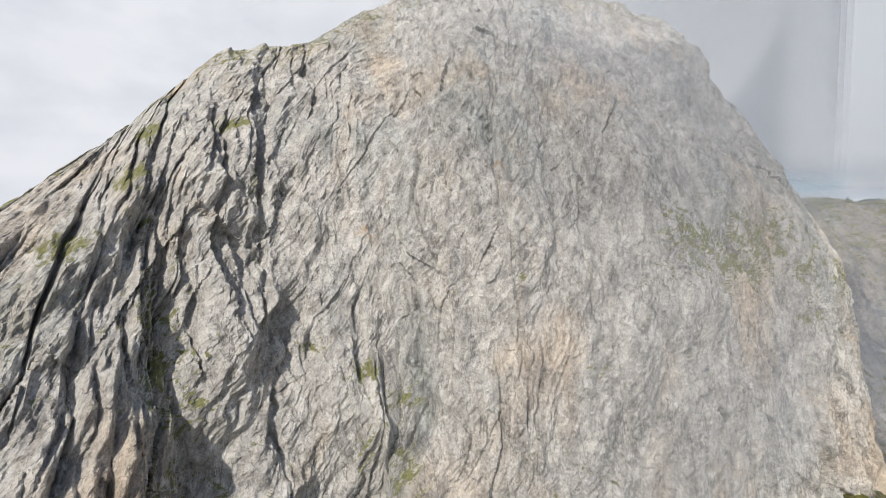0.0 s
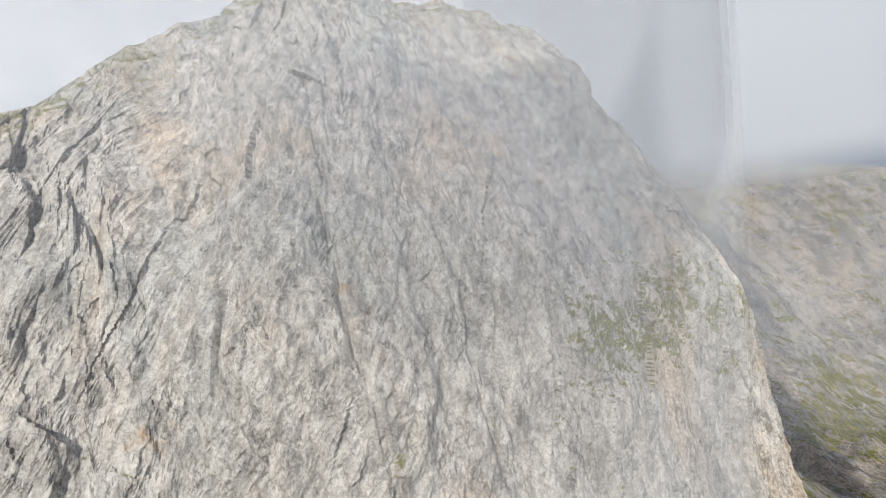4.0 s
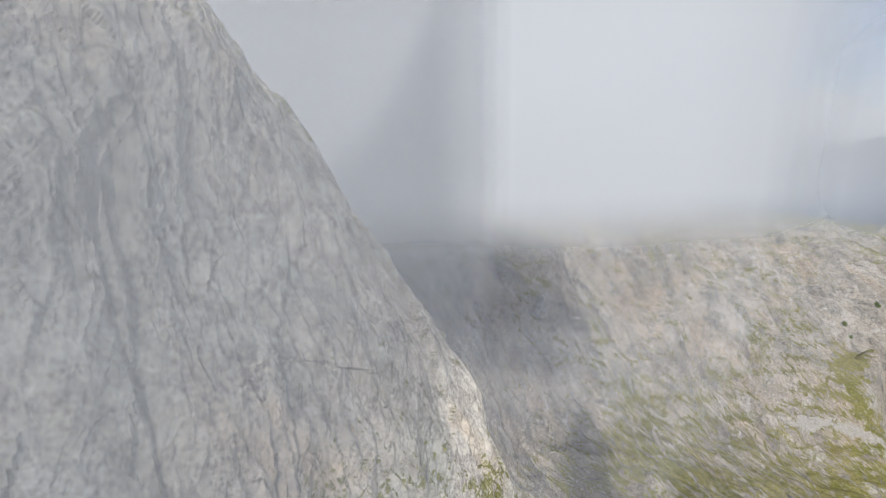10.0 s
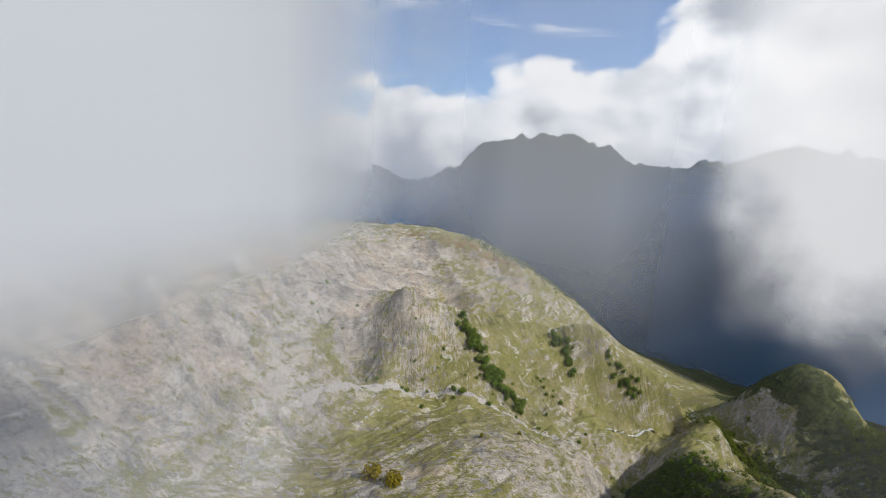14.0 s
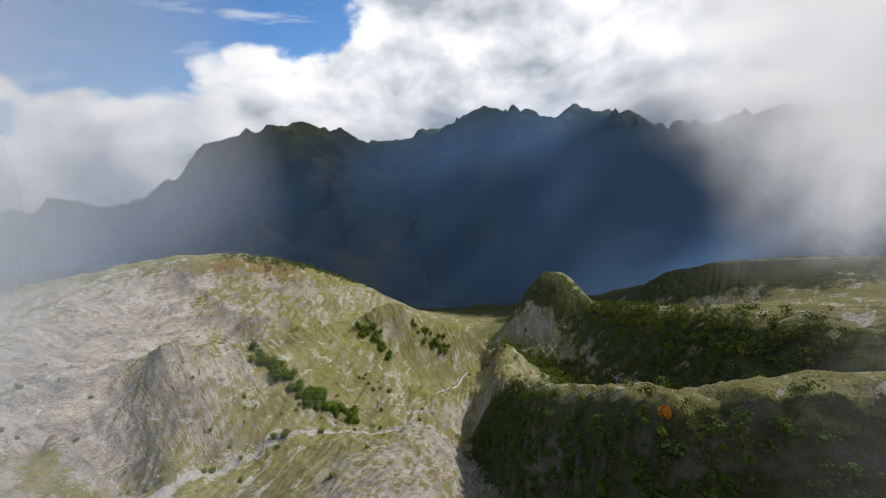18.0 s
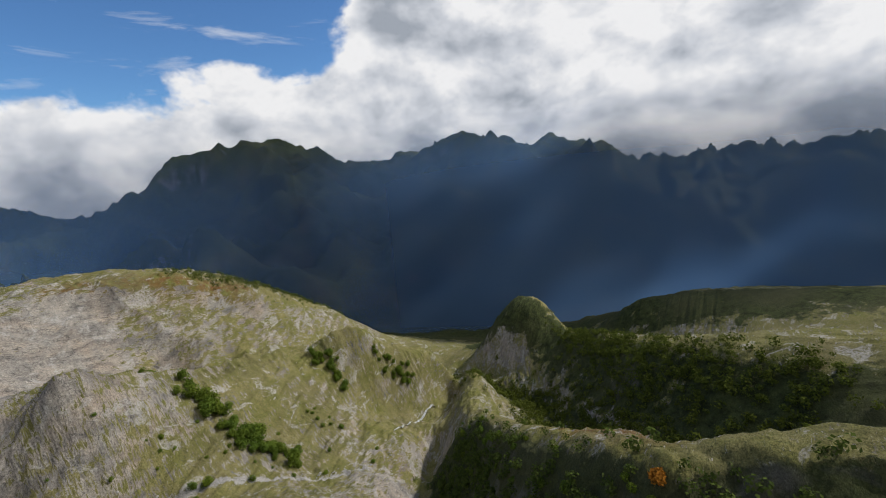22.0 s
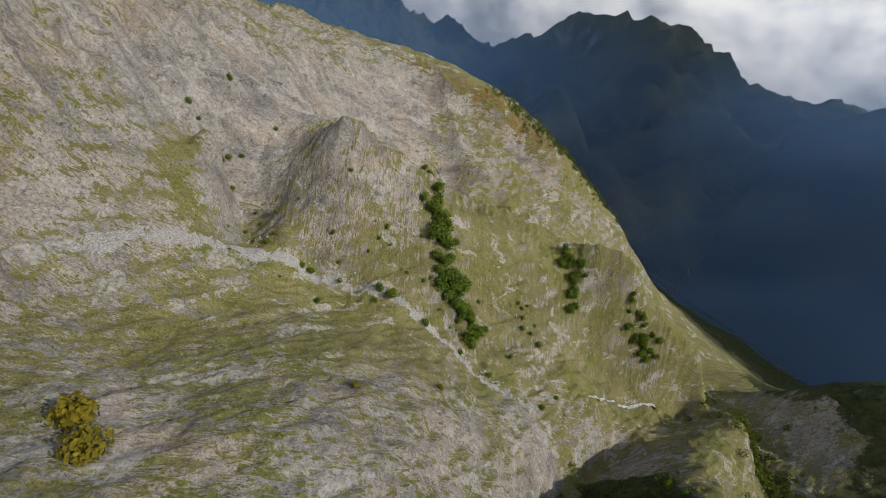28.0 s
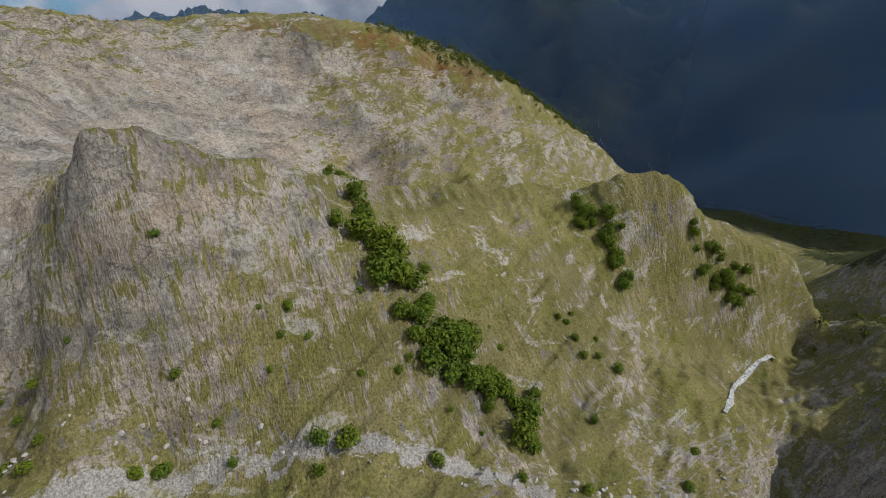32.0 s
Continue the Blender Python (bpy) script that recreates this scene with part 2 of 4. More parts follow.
def make_ground():
    m, n = material("alpine_ground")
    geo = n.add("ShaderNodeNewGeometry")
    pos = geo.outputs["Position"]
    norm = n.add("ShaderNodeSeparateXYZ", {0: geo.outputs["Normal"]}).outputs[2]
    col, fine, streak = rock_colour(n, pos, 0.9)
    att = {k: n.add("ShaderNodeAttribute", attribute_name=k).outputs["Fac"] for k in ("grass", "scree", "forest", "heath", "front")}
    # grass between bedrock ribs that run along the strata
    strata = n.noise(n.mapping(pos, scale=(0.50, 0.11, 0.26), rot=(0, 0, 0.5)), 1.0, 9, 0.68, 1.1)
    fall = n.noise(n.mapping(pos, scale=(0.10, 0.62, 0.10), rot=(0, 0, 0.12)), 1.0, 9, 0.68, 0.9)
    strata = n.mix(att["front"], strata, fall)
    patch = n.noise(pos, 0.028, 7, 0.62, 0.5)
    fac = n.math("ADD", n.math("ADD", n.math("MULTIPLY", strata, 0.66), n.math("MULTIPLY", patch, 0.34)), n.math("MULTIPLY", att["grass"], 0.5))
    fac = n.math("ADD", fac, n.math("MULTIPLY", n.math("SUBTRACT", norm, 0.75), 0.22))
    gfac = n.ramp(fac, (0.53, 0.0), (0.555, 1.0))
    gtone = n.noise(pos, 0.045, 7, 0.68)
    gfine = n.noise(pos, 1.1, 6, 0.7)
    gcol = n.mix(n.ramp(gtone, (0.38, 0.0), (0.62, 1.0)), (0.165, 0.166, 0.044), (0.270, 0.240, 0.105))
    gcol = n.mix(n.ramp(gfine, (0.36, 0.8), (0.54, 0.0)), gcol, (0.070, 0.072, 0.022))
    gcol = n.mix(n.math("MULTIPLY", att["heath"], n.ramp(n.noise(pos, 0.12, 6, 0.7), (0.4, 0.0), (0.6, 1.0))), gcol, (0.17, 0.085, 0.032))
    col = joints(n, n.mapping(pos, scale=(1.0, 0.45, 1.0), rot=(0, 0, 0.5)), n.mix(1.0, col, (0.76, 0.745, 0.725), "MULTIPLY"), 0.35, 0.05, 0.8)
    col = n.mix(n.ramp(strata, (0.36, 0.8), (0.47, 0.0)), col, n.mix(1.0, col, (0.50, 0.51, 0.54), "MULTIPLY"))
    slab = n.noise(n.mapping(pos, scale=(0.10, 0.020, 0.05), rot=(0, 0, 0.5)), 1.0, 8, 0.62, 0.6)
    col = n.mix(1.0, col, n.ramp(slab, (0.36, (0.62, 0.63, 0.66)), (0.50, (0.95, 0.95, 0.95)), (0.64, (1.15, 1.14, 1.12))), "MULTIPLY")
    olive = n.ramp(n.noise(pos, 0.02, 5, 0.6), (0.46, 0.0), (0.64, 0.5))
    gcol = n.mix(olive, gcol, (0.150, 0.134, 0.066))
    col = n.mix(gfac, col, gcol)
    scol = n.ramp(n.noise(pos, 1.6, 7, 0.8), (0.34, (0.20, 0.19, 0.175)), (0.66, (0.47, 0.455, 0.43)))
    sfac = n.ramp(n.math("ADD", att["scree"], n.math("MULTIPLY", n.math("SUBTRACT", n.noise(pos, 0.16, 8, 0.68, 0.8), 0.5), 2.6)), (0.50, 0.0), (0.58, 1.0))
    col = n.mix(sfac, col, scol)
    wood = n.noise(pos, 0.14, 8, 0.75)
    tone = n.noise(pos, 0.006, 7, 0.62)
    fcol = n.ramp(wood, (0.34, (0.016, 0.024, 0.010)), (0.66, (0.078, 0.092, 0.030)))
    fcol = n.mix(n.ramp(tone, (0.50, 0.0), (0.64, 0.7)), fcol, (0.085, 0.085, 0.04))
    scar = n.noise(n.mapping(pos, scale=(0.012, 0.012, 0.004)), 1.0, 8, 0.66, 0.8)
    fcol = n.mix(n.ramp(n.math("ADD", scar, n.math("MULTIPLY", n.math("SUBTRACT", 0.80, norm), 0.35)), (0.66, 0.0), (0.76, 0.6)), fcol, (0.16, 0.15, 0.145))
    ffac = n.ramp(n.math("ADD", att["forest"], n.math("MULTIPLY", n.math("SUBTRACT", n.noise(pos, 0.04, 8, 0.72), 0.5), 1.3)), (0.45, 0.0), (0.55, 1.0))
    col = n.mix(ffac, col, fcol)
    col = grain(n, pos, col, 1.6, 0.45)
    near_rock = n.math("SUBTRACT", 1.0, n.math("MAXIMUM", ffac, sfac))
    shard = n.noise(n.mapping(pos, scale=(0.95, 0.26, 0.5), rot=(0, 0, 0.5)), 1.0, 9, 0.74, 0.7)
    chip = n.noise(n.mapping(pos, scale=(0.22, 1.1, 0.35), rot=(0, 0, 0.12)), 1.0, 9, 0.74, 0.7)
    shard = n.mix(att["front"], shard, chip)
    col = n.mix(n.math("MULTIPLY", near_rock, n.ramp(shard, (0.60, 0.0), (0.64, 0.8))), col, n.ramp(fine, (0.3, (0.30, 0.285, 0.26)), (0.7, (0.56, 0.54, 0.50))))
    col = n.mix(n.math("MULTIPLY", near_rock, n.ramp(n.noise(pos, 0.85, 8, 0.78), (0.36, 0.55), (0.43, 0.0))), col, (0.070, 0.066, 0.034))
    bare = n.noise(n.mapping(pos, scale=(0.075, 0.045, 0.06), rot=(0, 0, 0.5)), 1.0, 9, 0.66, 0.8)
    stony = n.math("MULTIPLY", n.ramp(bare, (0.57, 0.0), (0.60, 0.75)), n.ramp(n.noise(pos, 0.6, 8, 0.78), (0.44, 0.1), (0.52, 1.0)))
    col = n.mix(n.math("MULTIPLY", near_rock, stony), col, n.ramp(fine, (0.3, (0.29, 0.278, 0.262)), (0.7, (0.54, 0.522, 0.494))))
    rel = n.math("ADD", n.math("MULTIPLY", shard, 1.2), n.math("MULTIPLY", strata, 0.8))
    rel = n.math("ADD", rel, n.math("MULTIPLY", fine, 0.6))
    finish(n, col, 0.93, rel, 0.9, 1.2, 0.12)
    return m


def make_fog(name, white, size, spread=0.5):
    """Mist, cloud and painted haze: tinted see-through sheets, shaded as if turned up to the sun."""
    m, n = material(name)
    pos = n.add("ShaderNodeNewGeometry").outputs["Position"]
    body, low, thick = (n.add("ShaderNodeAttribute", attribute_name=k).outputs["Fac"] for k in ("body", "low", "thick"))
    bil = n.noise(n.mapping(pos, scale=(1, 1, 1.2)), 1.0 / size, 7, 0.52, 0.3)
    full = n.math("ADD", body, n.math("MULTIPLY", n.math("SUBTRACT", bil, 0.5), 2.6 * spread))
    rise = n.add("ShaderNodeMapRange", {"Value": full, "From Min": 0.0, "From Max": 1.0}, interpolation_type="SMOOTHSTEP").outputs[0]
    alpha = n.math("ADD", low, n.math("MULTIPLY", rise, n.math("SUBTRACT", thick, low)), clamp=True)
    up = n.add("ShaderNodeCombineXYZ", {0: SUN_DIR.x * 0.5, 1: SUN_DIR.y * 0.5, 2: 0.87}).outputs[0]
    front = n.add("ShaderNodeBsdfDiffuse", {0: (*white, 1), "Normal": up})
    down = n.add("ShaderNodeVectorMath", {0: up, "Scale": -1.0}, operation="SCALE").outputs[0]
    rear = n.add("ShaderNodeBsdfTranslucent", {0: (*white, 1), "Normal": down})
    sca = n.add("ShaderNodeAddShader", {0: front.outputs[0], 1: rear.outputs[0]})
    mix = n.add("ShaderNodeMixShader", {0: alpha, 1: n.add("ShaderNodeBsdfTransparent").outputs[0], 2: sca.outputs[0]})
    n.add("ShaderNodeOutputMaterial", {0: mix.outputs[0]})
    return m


def make_foliage(name, dark, light):
    m, n = material(name)
    pos = n.add("ShaderNodeNewGeometry").outputs["Position"]
    rnd = n.add("ShaderNodeNewGeometry").outputs["Random Per Island"]
    obj = n.add("ShaderNodeObjectInfo").outputs["Random"]
    f = n.math("ADD", n.math("MULTIPLY", rnd, 0.6), n.math("MULTIPLY", n.noise(pos, 0.8, 3), 0.4))
    col = n.mix(f, dark, light)
    col = n.mix(n.math("MULTIPLY", obj, 0.5), col, n.mix(1.0, col, (1.5, 1.15, 0.7), "MULTIPLY"))
    d = n.add("ShaderNodeBsdfDiffuse", {0: col})
    t = n.add("ShaderNodeBsdfTranslucent", {0: col})
    n.add("ShaderNodeOutputMaterial", {0: n.add("ShaderNodeMixShader", {0: 0.3, 1: d.outputs[0], 2: t.outputs[0]}).outputs[0]})
    return m


def make_bark():
    m, n = material("bark")
    pos = n.add("ShaderNodeNewGeometry").outputs["Position"]
    f = n.noise(n.mapping(pos, scale=(6, 6, 1.5)), 1.0, 6, 0.6)
    finish(n, n.ramp(f, (0.3, (0.07, 0.06, 0.05)), (0.7, (0.20, 0.18, 0.15))), 0.9, f, 0.5, 0.05)
    return m


def make_water():
    m, n = material("stream_water")
    pos = n.add("ShaderNodeNewGeometry").outputs["Position"]
    f = n.noise(n.mapping(pos, scale=(0.6, 0.6, 0.6)), 1.0, 7, 0.7)
    finish(n, n.ramp(f, (0.40, (0.16, 0.18, 0.18)), (0.6, (0.62, 0.64, 0.64))), 0.35, f, 0.6, 0.2, 0.5)
    return m


def make_plain(name, a, b, scale, rough=0.9):
    m, n = material(name)
    pos = n.add("ShaderNodeNewGeometry").outputs["Position"]
    f = n.noise(pos, scale, 7, 0.7)
    finish(n, n.ramp(f, (0.3, a), (0.7, b)), rough, f, 0.6, 0.15)
    return m


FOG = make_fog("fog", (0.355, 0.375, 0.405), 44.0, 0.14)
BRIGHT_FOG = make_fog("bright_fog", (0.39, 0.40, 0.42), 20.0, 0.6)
# for the unseen deck added to shade the far range
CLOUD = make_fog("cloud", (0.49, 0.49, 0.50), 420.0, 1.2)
# distance haze painted as a blue tint on see-through sheets
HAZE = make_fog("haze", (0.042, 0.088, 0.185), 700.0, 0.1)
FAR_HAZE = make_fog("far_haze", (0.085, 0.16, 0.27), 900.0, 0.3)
LEAF_GREEN = make_foliage("leaf_green", (0.045, 0.085, 0.016), (0.15, 0.22, 0.035))
LEAF_YELLOW = make_foliage("leaf_yellow", (0.10, 0.10, 0.015), (0.26, 0.22, 0.03))
LEAF_ORANGE = make_foliage("leaf_orange", (0.22, 0.09, 0.015), (0.42, 0.19, 0.03))
LEAF_DARK = make_foliage("leaf_dark", (0.030, 0.050, 0.014), (0.115, 0.155, 0.034))
BARK = make_bark()
WATER = make_water()
BOULDER = make_plain("boulder_stone", (0.22, 0.21, 0.20), (0.46, 0.45, 0.43), 1.3)
TRACK = make_plain("gravel_track", (0.16, 0.15, 0.13), (0.26, 0.25, 0.22), 0.8)
CLIFF_ROCK = make_cliff_rock()
GROUND = make_ground()

# ---- the land: one sheet drawn through its ridge and gully lines ----
def vnoise(x, y, seed=0):
    """Smooth value noise in the plane, -1 to 1."""
    xi, yi = np.floor(x).astype(np.int64), np.floor(y).astype(np.int64)
    fx, fy = x - xi, y - yi
    fx, fy = fx * fx * fx * (fx * (fx * 6 - 15) + 10), fy * fy * fy * (fy * (fy * 6 - 15) + 10)

    def h(a, b):
        k = (a * 374761393 + b * 668265263 + seed * 1274126177) & 0x7FFFFFFF
        k = ((k ^ (k >> 13)) * 1103515245) & 0x7FFFFFFF
        return ((k ^ (k >> 16)) & 0xFFFF) / 32767.5 - 1.0

    a, b, c, d = h(xi, yi), h(xi + 1, yi), h(xi, yi + 1), h(xi + 1, yi + 1)
    return (a + (b - a) * fx) * (1 - fy) + (c + (d - c) * fx) * fy


def fbm(x, y, octaves=5, gain=0.5, seed=0, ridged=False):
    s, amp, tot = 0.0, 1.0, 0.0
    for o in range(octaves):
        v = vnoise(x, y, seed + o * 17)
        s = s + amp * ((1 - 2 * np.abs(v)) if ridged else v)
        tot += amp
        amp *= gain
        x, y = x * 1.93 + y * 0.55 + 3.1, y * 1.93 - x * 0.55 - 1.7
    return s / tot


def facets(x, y, seed=0):
    """Angular blocks: each cell of a jittered grid has its own height and tilt, -1 to 1."""
    xi, yi = np.floor(x).astype(np.int64), np.floor(y).astype(np.int64)

    def h(a, b, k):
        q = (a * 374761393 + b * 668265263 + (seed * 31 + k) * 1274126177) & 0x7FFFFFFF
        q = ((q ^ (q >> 13)) * 1103515245) & 0x7FFFFFFF
        return ((q ^ (q >> 16)) & 0xFFFF) / 65535.0

    out = np.full(x.shape, -9.0)
    for dx in (-1, 0, 1):
        for dy in (-1, 0, 1):
            cx, cy = xi + dx, yi + dy
            ox, oy = x - cx - h(cx, cy, 1), y - cy - h(cx, cy, 2)
            v = h(cx, cy, 3) * 1.1 + 0.75 * ox * (h(cx, cy, 4) * 2 - 1) + 0.75 * oy * (h(cx, cy, 5) * 2 - 1) - 0.95 * np.maximum(np.abs(ox + 0.35 * oy), np.abs(oy - 0.35 * ox))
            out = np.maximum(out, v)
    return out - 0.35


def along(line, step):
    """Points every step metres along a line."""
    out = []
    for a, b in zip(line, line[1:]):
        a, b = np.array(a, float), np.array(b, float)
        k = max(1, int(np.linalg.norm(b[:2] - a[:2]) / step))
        out += [a + (b - a) * i / k for i in range(k)]
    return out + [np.array(line[-1], float)]


def near(x, y, line):
    """Distance in the plane from points to a line."""
    best = np.full(np.shape(x), 1e9)
    for a, b in zip(line, line[1:]):
        ax, ay, dx, dy = a[0], a[1], b[0] - a[0], b[1] - a[1]
        t = np.clip(((x - ax) * dx + (y - ay) * dy) / (dx * dx + dy * dy + 1e-9), 0, 1)
        best = np.minimum(best, np.hypot(x - ax - t * dx, y - ay - t * dy))
    return best


def polar(eye, azimuth, elevation, distance):
    """A place seen from eye at that yaw and height angle, distance away in the plane."""
    a = radians(azimuth)
    return (eye[0] - math.sin(a) * distance, eye[1] + math.cos(a) * distance, eye[2] + math.tan(radians(elevation)) * distance)


HEAD_CREST = [(90, 150, 205), (140, 200, 200), (210, 215, 188), (280, 180, 170), (350, 140, 158), (420, 105, 140), (490, 70, 122), (549, 35, 111), (585, 0, 111), (617, -34, 112)]
HEAD_FACE = [(130, 100, 112), (175, 118, 92), (212, 152, 124), (260, 140, 112), (310, 115, 108), (360, 92, 104), (410, 62, 100), (455, 30, 96)]
HEAD_FOOT = [(242, 110, 80), (279, 106, 74), (320, 90, 68), (360, 66, 66), (396, 46, 72), (415, 20, 78)]
EAST_CREST = [(617, -34, 112), (610, -80, 110), (602, -128, 106), (594, -180, 93), (584, -236, 70), (590, -300, 34), (620, -380, -12), (660, -470, -85)]
FRONT_RIDGE = [(435, -39, 92), (447, -62, 74), (462, -95, 58), (476, -130, 46), (486, -165, 36), (488, -200, 26), (474, -228, 16), (455, -250, 22), (440, -270, 20), (425, -305, -6), (405, -346, -32), (392, -372, -72)]
FRONT_FOOT = [(399, -20, 34), (402, -60, 26), (404, -104, 20), (396, -140, -4), (402, -180, -6), (412, -235, -32), (395, -290, -62)]
HOLLOW = [(520, -20, 66), (540, -70, 42), (552, -135, 20), (545, -185, 14), (530, -225, -4), (520, -280, -38), (500, -350, -72), (530, -450, -98)]
RIB = [(604, -112, 104), (586, -125, 88), (571, -137, 70), (556, -160, 44), (540, -200, 18)]
SCREE = [(425, 25, 46), (402, 1, 26), (392, -54, 16), (375, -84, 14), (350, -141, -12), (338, -200, -36), (348, -245, -52), (372, -300, -70), (392, -350, -86), (425, -420, -98), (510, -520, -112)]
BULGE = [(286, 14, 40), (284, -20, 43), (283, -45, 42), (290, -80, 32), (300, -121, 6), (315, -160, -14)]
BASIN = [(330, 40, 28), (345, 0, 22), (352, -40, 20), (340, -90, 12)]
GULLY = [(0, -40, 80), (60, -40, 62), (110, -42, 48), (165, -58, 30), (205, -84, 12), (235, -118, -8), (262, -152, -30), (295, -186, -52), (330, -217, -62), (372, -300, -78)]
RIDGE_A_BACK = [(100, -136, 110), (143, -126, 96), (178, -146, 78), (214, -180, 48), (256, -226, 8), (300, -285, -34)]
WEST_SLOPE = [(120, 50, 112), (150, 60, 94), (200, 90, 84), (215, 30, 58), (235, -30, 42), (258, -90, 20), (275, -130, -4)]
RIDGE_A = [(-60, -130, 150), (20, -125, 140), (70, -122, 130), (100, -112, 122), (118, -104, 116), (143, -98, 106), (168, -112, 92), (200, -142, 66), (240, -182, 36), (290, -244, -8), (335, -305, -34), (372, -382, -62), (382, -420, -90)]
VALE = [(-80, -190, 100), (40, -195, 72), (110, -206, 38), (165, -232, 6), (235, -305, -46), (300, -370, -78), (388, -402, -94)]
RIDGE_A_LIP = [(60, -100, 112), (100, -92, 98), (120, -86, 92), (143, -80, 82), (172, -96, 66), (206, -124, 40), (246, -166, 8)]
RIDGE_B = [(-120, -285, 135), (0, -275, 96), (45, -268, 82), (84, -268, 72), (105, -280, 64), (126, -291, 60), (170, -332, 36), (228, -412, 0), (292, -490, -34), (330, -508, -36), (372, -515, -42), (410, -535, -76), (450, -565, -110)]
DOMES = [(366, -500, 40, 50), (362, -348, 6, 34), (455, -262, 6, 26), (560, -95, 8, 30)]
RIDGE_A_EDGE = [(300, -232, -24), (326, -262, -38), (345, -300, -44), (356, -340, -50)]
VALE_B = [(-150, -420, 60), (0, -430, 24), (110, -460, -24), (210, -560, -90), (330, -660, -150), (470, -720, -200)]
EYE_S, EYE_E = (130, 20, 196), (145, -23, 178)
RIDGE_C = [polar(EYE_S, a, e, d) for a, e, d in ((166, -15.4, 640), (173, -16.4, 650), (179, -17.9, 660), (-176, -18.3, 680), (-171, -19.0, 700), (-167, -22, 720))]
FLOOR = [polar(EYE_S, a, e, d) for a, e, d in ((-120, -14, 1500), (-131, -17.9, 1400), (-140, -19.5, 1300), (-150, -19, 1250), (-162, -18.5, 1250), (-175, -17, 1350), (170, -15, 1500))]
RANGE = [polar(EYE_E, a, e, d) for a, e, d in ((-99, -6.5, 3300), (-104, -5.2, 3200), (-108, -2.2, 3150), (-112.6, 2.6, 3100), (-117, 2.6, 3100), (-121, 4.0, 3100), (-125, 3.6, 3050), (-131, 2.2, 3000), (-136, 1.4, 2950), (-141, 2.4, 2850), (-147, 3.0, 2800), (-151, 2.9, 2750), (-156, 2.2, 2700))]
RANGE_W = [polar(EYE_E, a, e, d) for a, e, d in ((-156, 2.2, 2700), (-163, 0.7, 2750), (-169, 0.3, 2900), (-174, -1.2, 3000), (-178, -2.5, 3200))]
RANGE_V = [polar(EYE_E, a, e, d) for a, e, d in ((178, -7.9, 2300), (-179, -5, 2900), (-178, -3.5, 3600))]
RANGE_X = [polar(EYE_E, a, e, d) for a, e, d in ((176, -4.5, 2600), (172, -2.5, 2500), (168, -1.6, 2450), (160, -1, 2500), (150, 0, 2600))]
SPUR_L = [polar(EYE_S, a, e, d) for a, e, d in ((-136, -2.6, 2700), (-133, -3.4, 2500), (-128, -5.4, 2200), (-122, -7.0, 1950), (-117, -8.6, 1750))]
SPUR_R = [polar(EYE_S, a, e, d) for a, e, d in ((-152, 1.0, 2600), (-153, -4, 2150), (-150, -11, 1700))]
FAR_HILLS = [polar(EYE_E, a, e, d) for a, e, d in ((-60, -4.4, 3600), (-78, -4.4, 3700), (-86, -4.6, 3600), (-93, -4.2, 3500), (-100, -3.9, 3600), (-107, -2.6, 3900))]
FAR_PLAIN = [polar(EYE_E, a, e, d) for a, e, d in ((-60, -5, 2600), (-80, -5.6, 2700), (-92, -6.2, 2600), (-100, -6.5, 2300), (-108, -9, 1900))]
RIM = [polar((0, 0, 0), a, 0, 4700)[:2] + (118,) for a in range(0, 360, 18)]
WILD = [(-400, 200, 120), (-300, -100, 130), (-700, -500, 120), (-300, -900, -40), (200, 500, 190), (700, 400, 90), (1000, 100, 20), (900, -350, -120), (-1200, 300, 60), (0, 1200, 150), (900, 1300, 0), (1700, 700, -100), (2500, 0, -120), (-2400, -1200, 150), (-1000, -2200, -60), (-2500, 1500, 250)]
CLIFF_FOOT = [(-160, 34, 138), (-90, 26, 138), (-40, 16, 132), (0, 26, 132), (40, 28, 134), (75, 32, 138), (100, 56, 132), (108, 90, 124)]
CLIFF_BACK = [(-160, 120, 140), (-60, 110, 150), (0, 120, 160), (60, 125, 165)]

nodes = []
for line, step in ((HEAD_CREST, 30), (HEAD_FACE, 30), (HEAD_FOOT, 25), (EAST_CREST, 30), (FRONT_RIDGE, 14), (FRONT_FOOT, 14), (HOLLOW, 30), (RIB, 14), (SCREE, 14), (BULGE, 25), (BASIN, 25), (GULLY, 12), (WEST_SLOPE, 25),
                   (RIDGE_A, 14), (RIDGE_A_EDGE, 14), (RIDGE_A_BACK, 20), (RIDGE_A_LIP, 14), (VALE, 30), (RIDGE_B, 18), (VALE_B, 60), (RIDGE_C, 60), (FLOOR, 200), (RANGE, 90), (RANGE_W, 120), (RANGE_V, 200), (RANGE_X, 120), (SPUR_L, 120), (SPUR_R, 150), (FAR_HILLS, 250), (FAR_PLAIN, 300),
                   (RIM, 9000), (WILD, 99999), (CLIFF_FOOT, 25), (CLIFF_BACK, 50)):
    nodes += along(line, step)
nodes = np.array(nodes)
keep = [0]
for i in range(1, len(nodes)):
    if np.min(np.hypot(nodes[keep, 0] - nodes[i, 0], nodes[keep, 1] - nodes[i, 1])) > 6:
        keep.append(i)
nodes = nodes[keep]


def kernel(d):
    return np.sqrt(d * d + 36.0)


A = np.hypot(nodes[:, None, 0] - nodes[None, :, 0], nodes[:, None, 1] - nodes[None, :, 1])
K = np.zeros((len(nodes) + 1, len(nodes) + 1))
K[:-1, :-1] = kernel(A) - np.eye(len(nodes)) * 0.5
K[-1, :-1] = K[:-1, -1] = 1
WEIGHTS = np.linalg.solve(K, np.append(nodes[:, 2], 0))


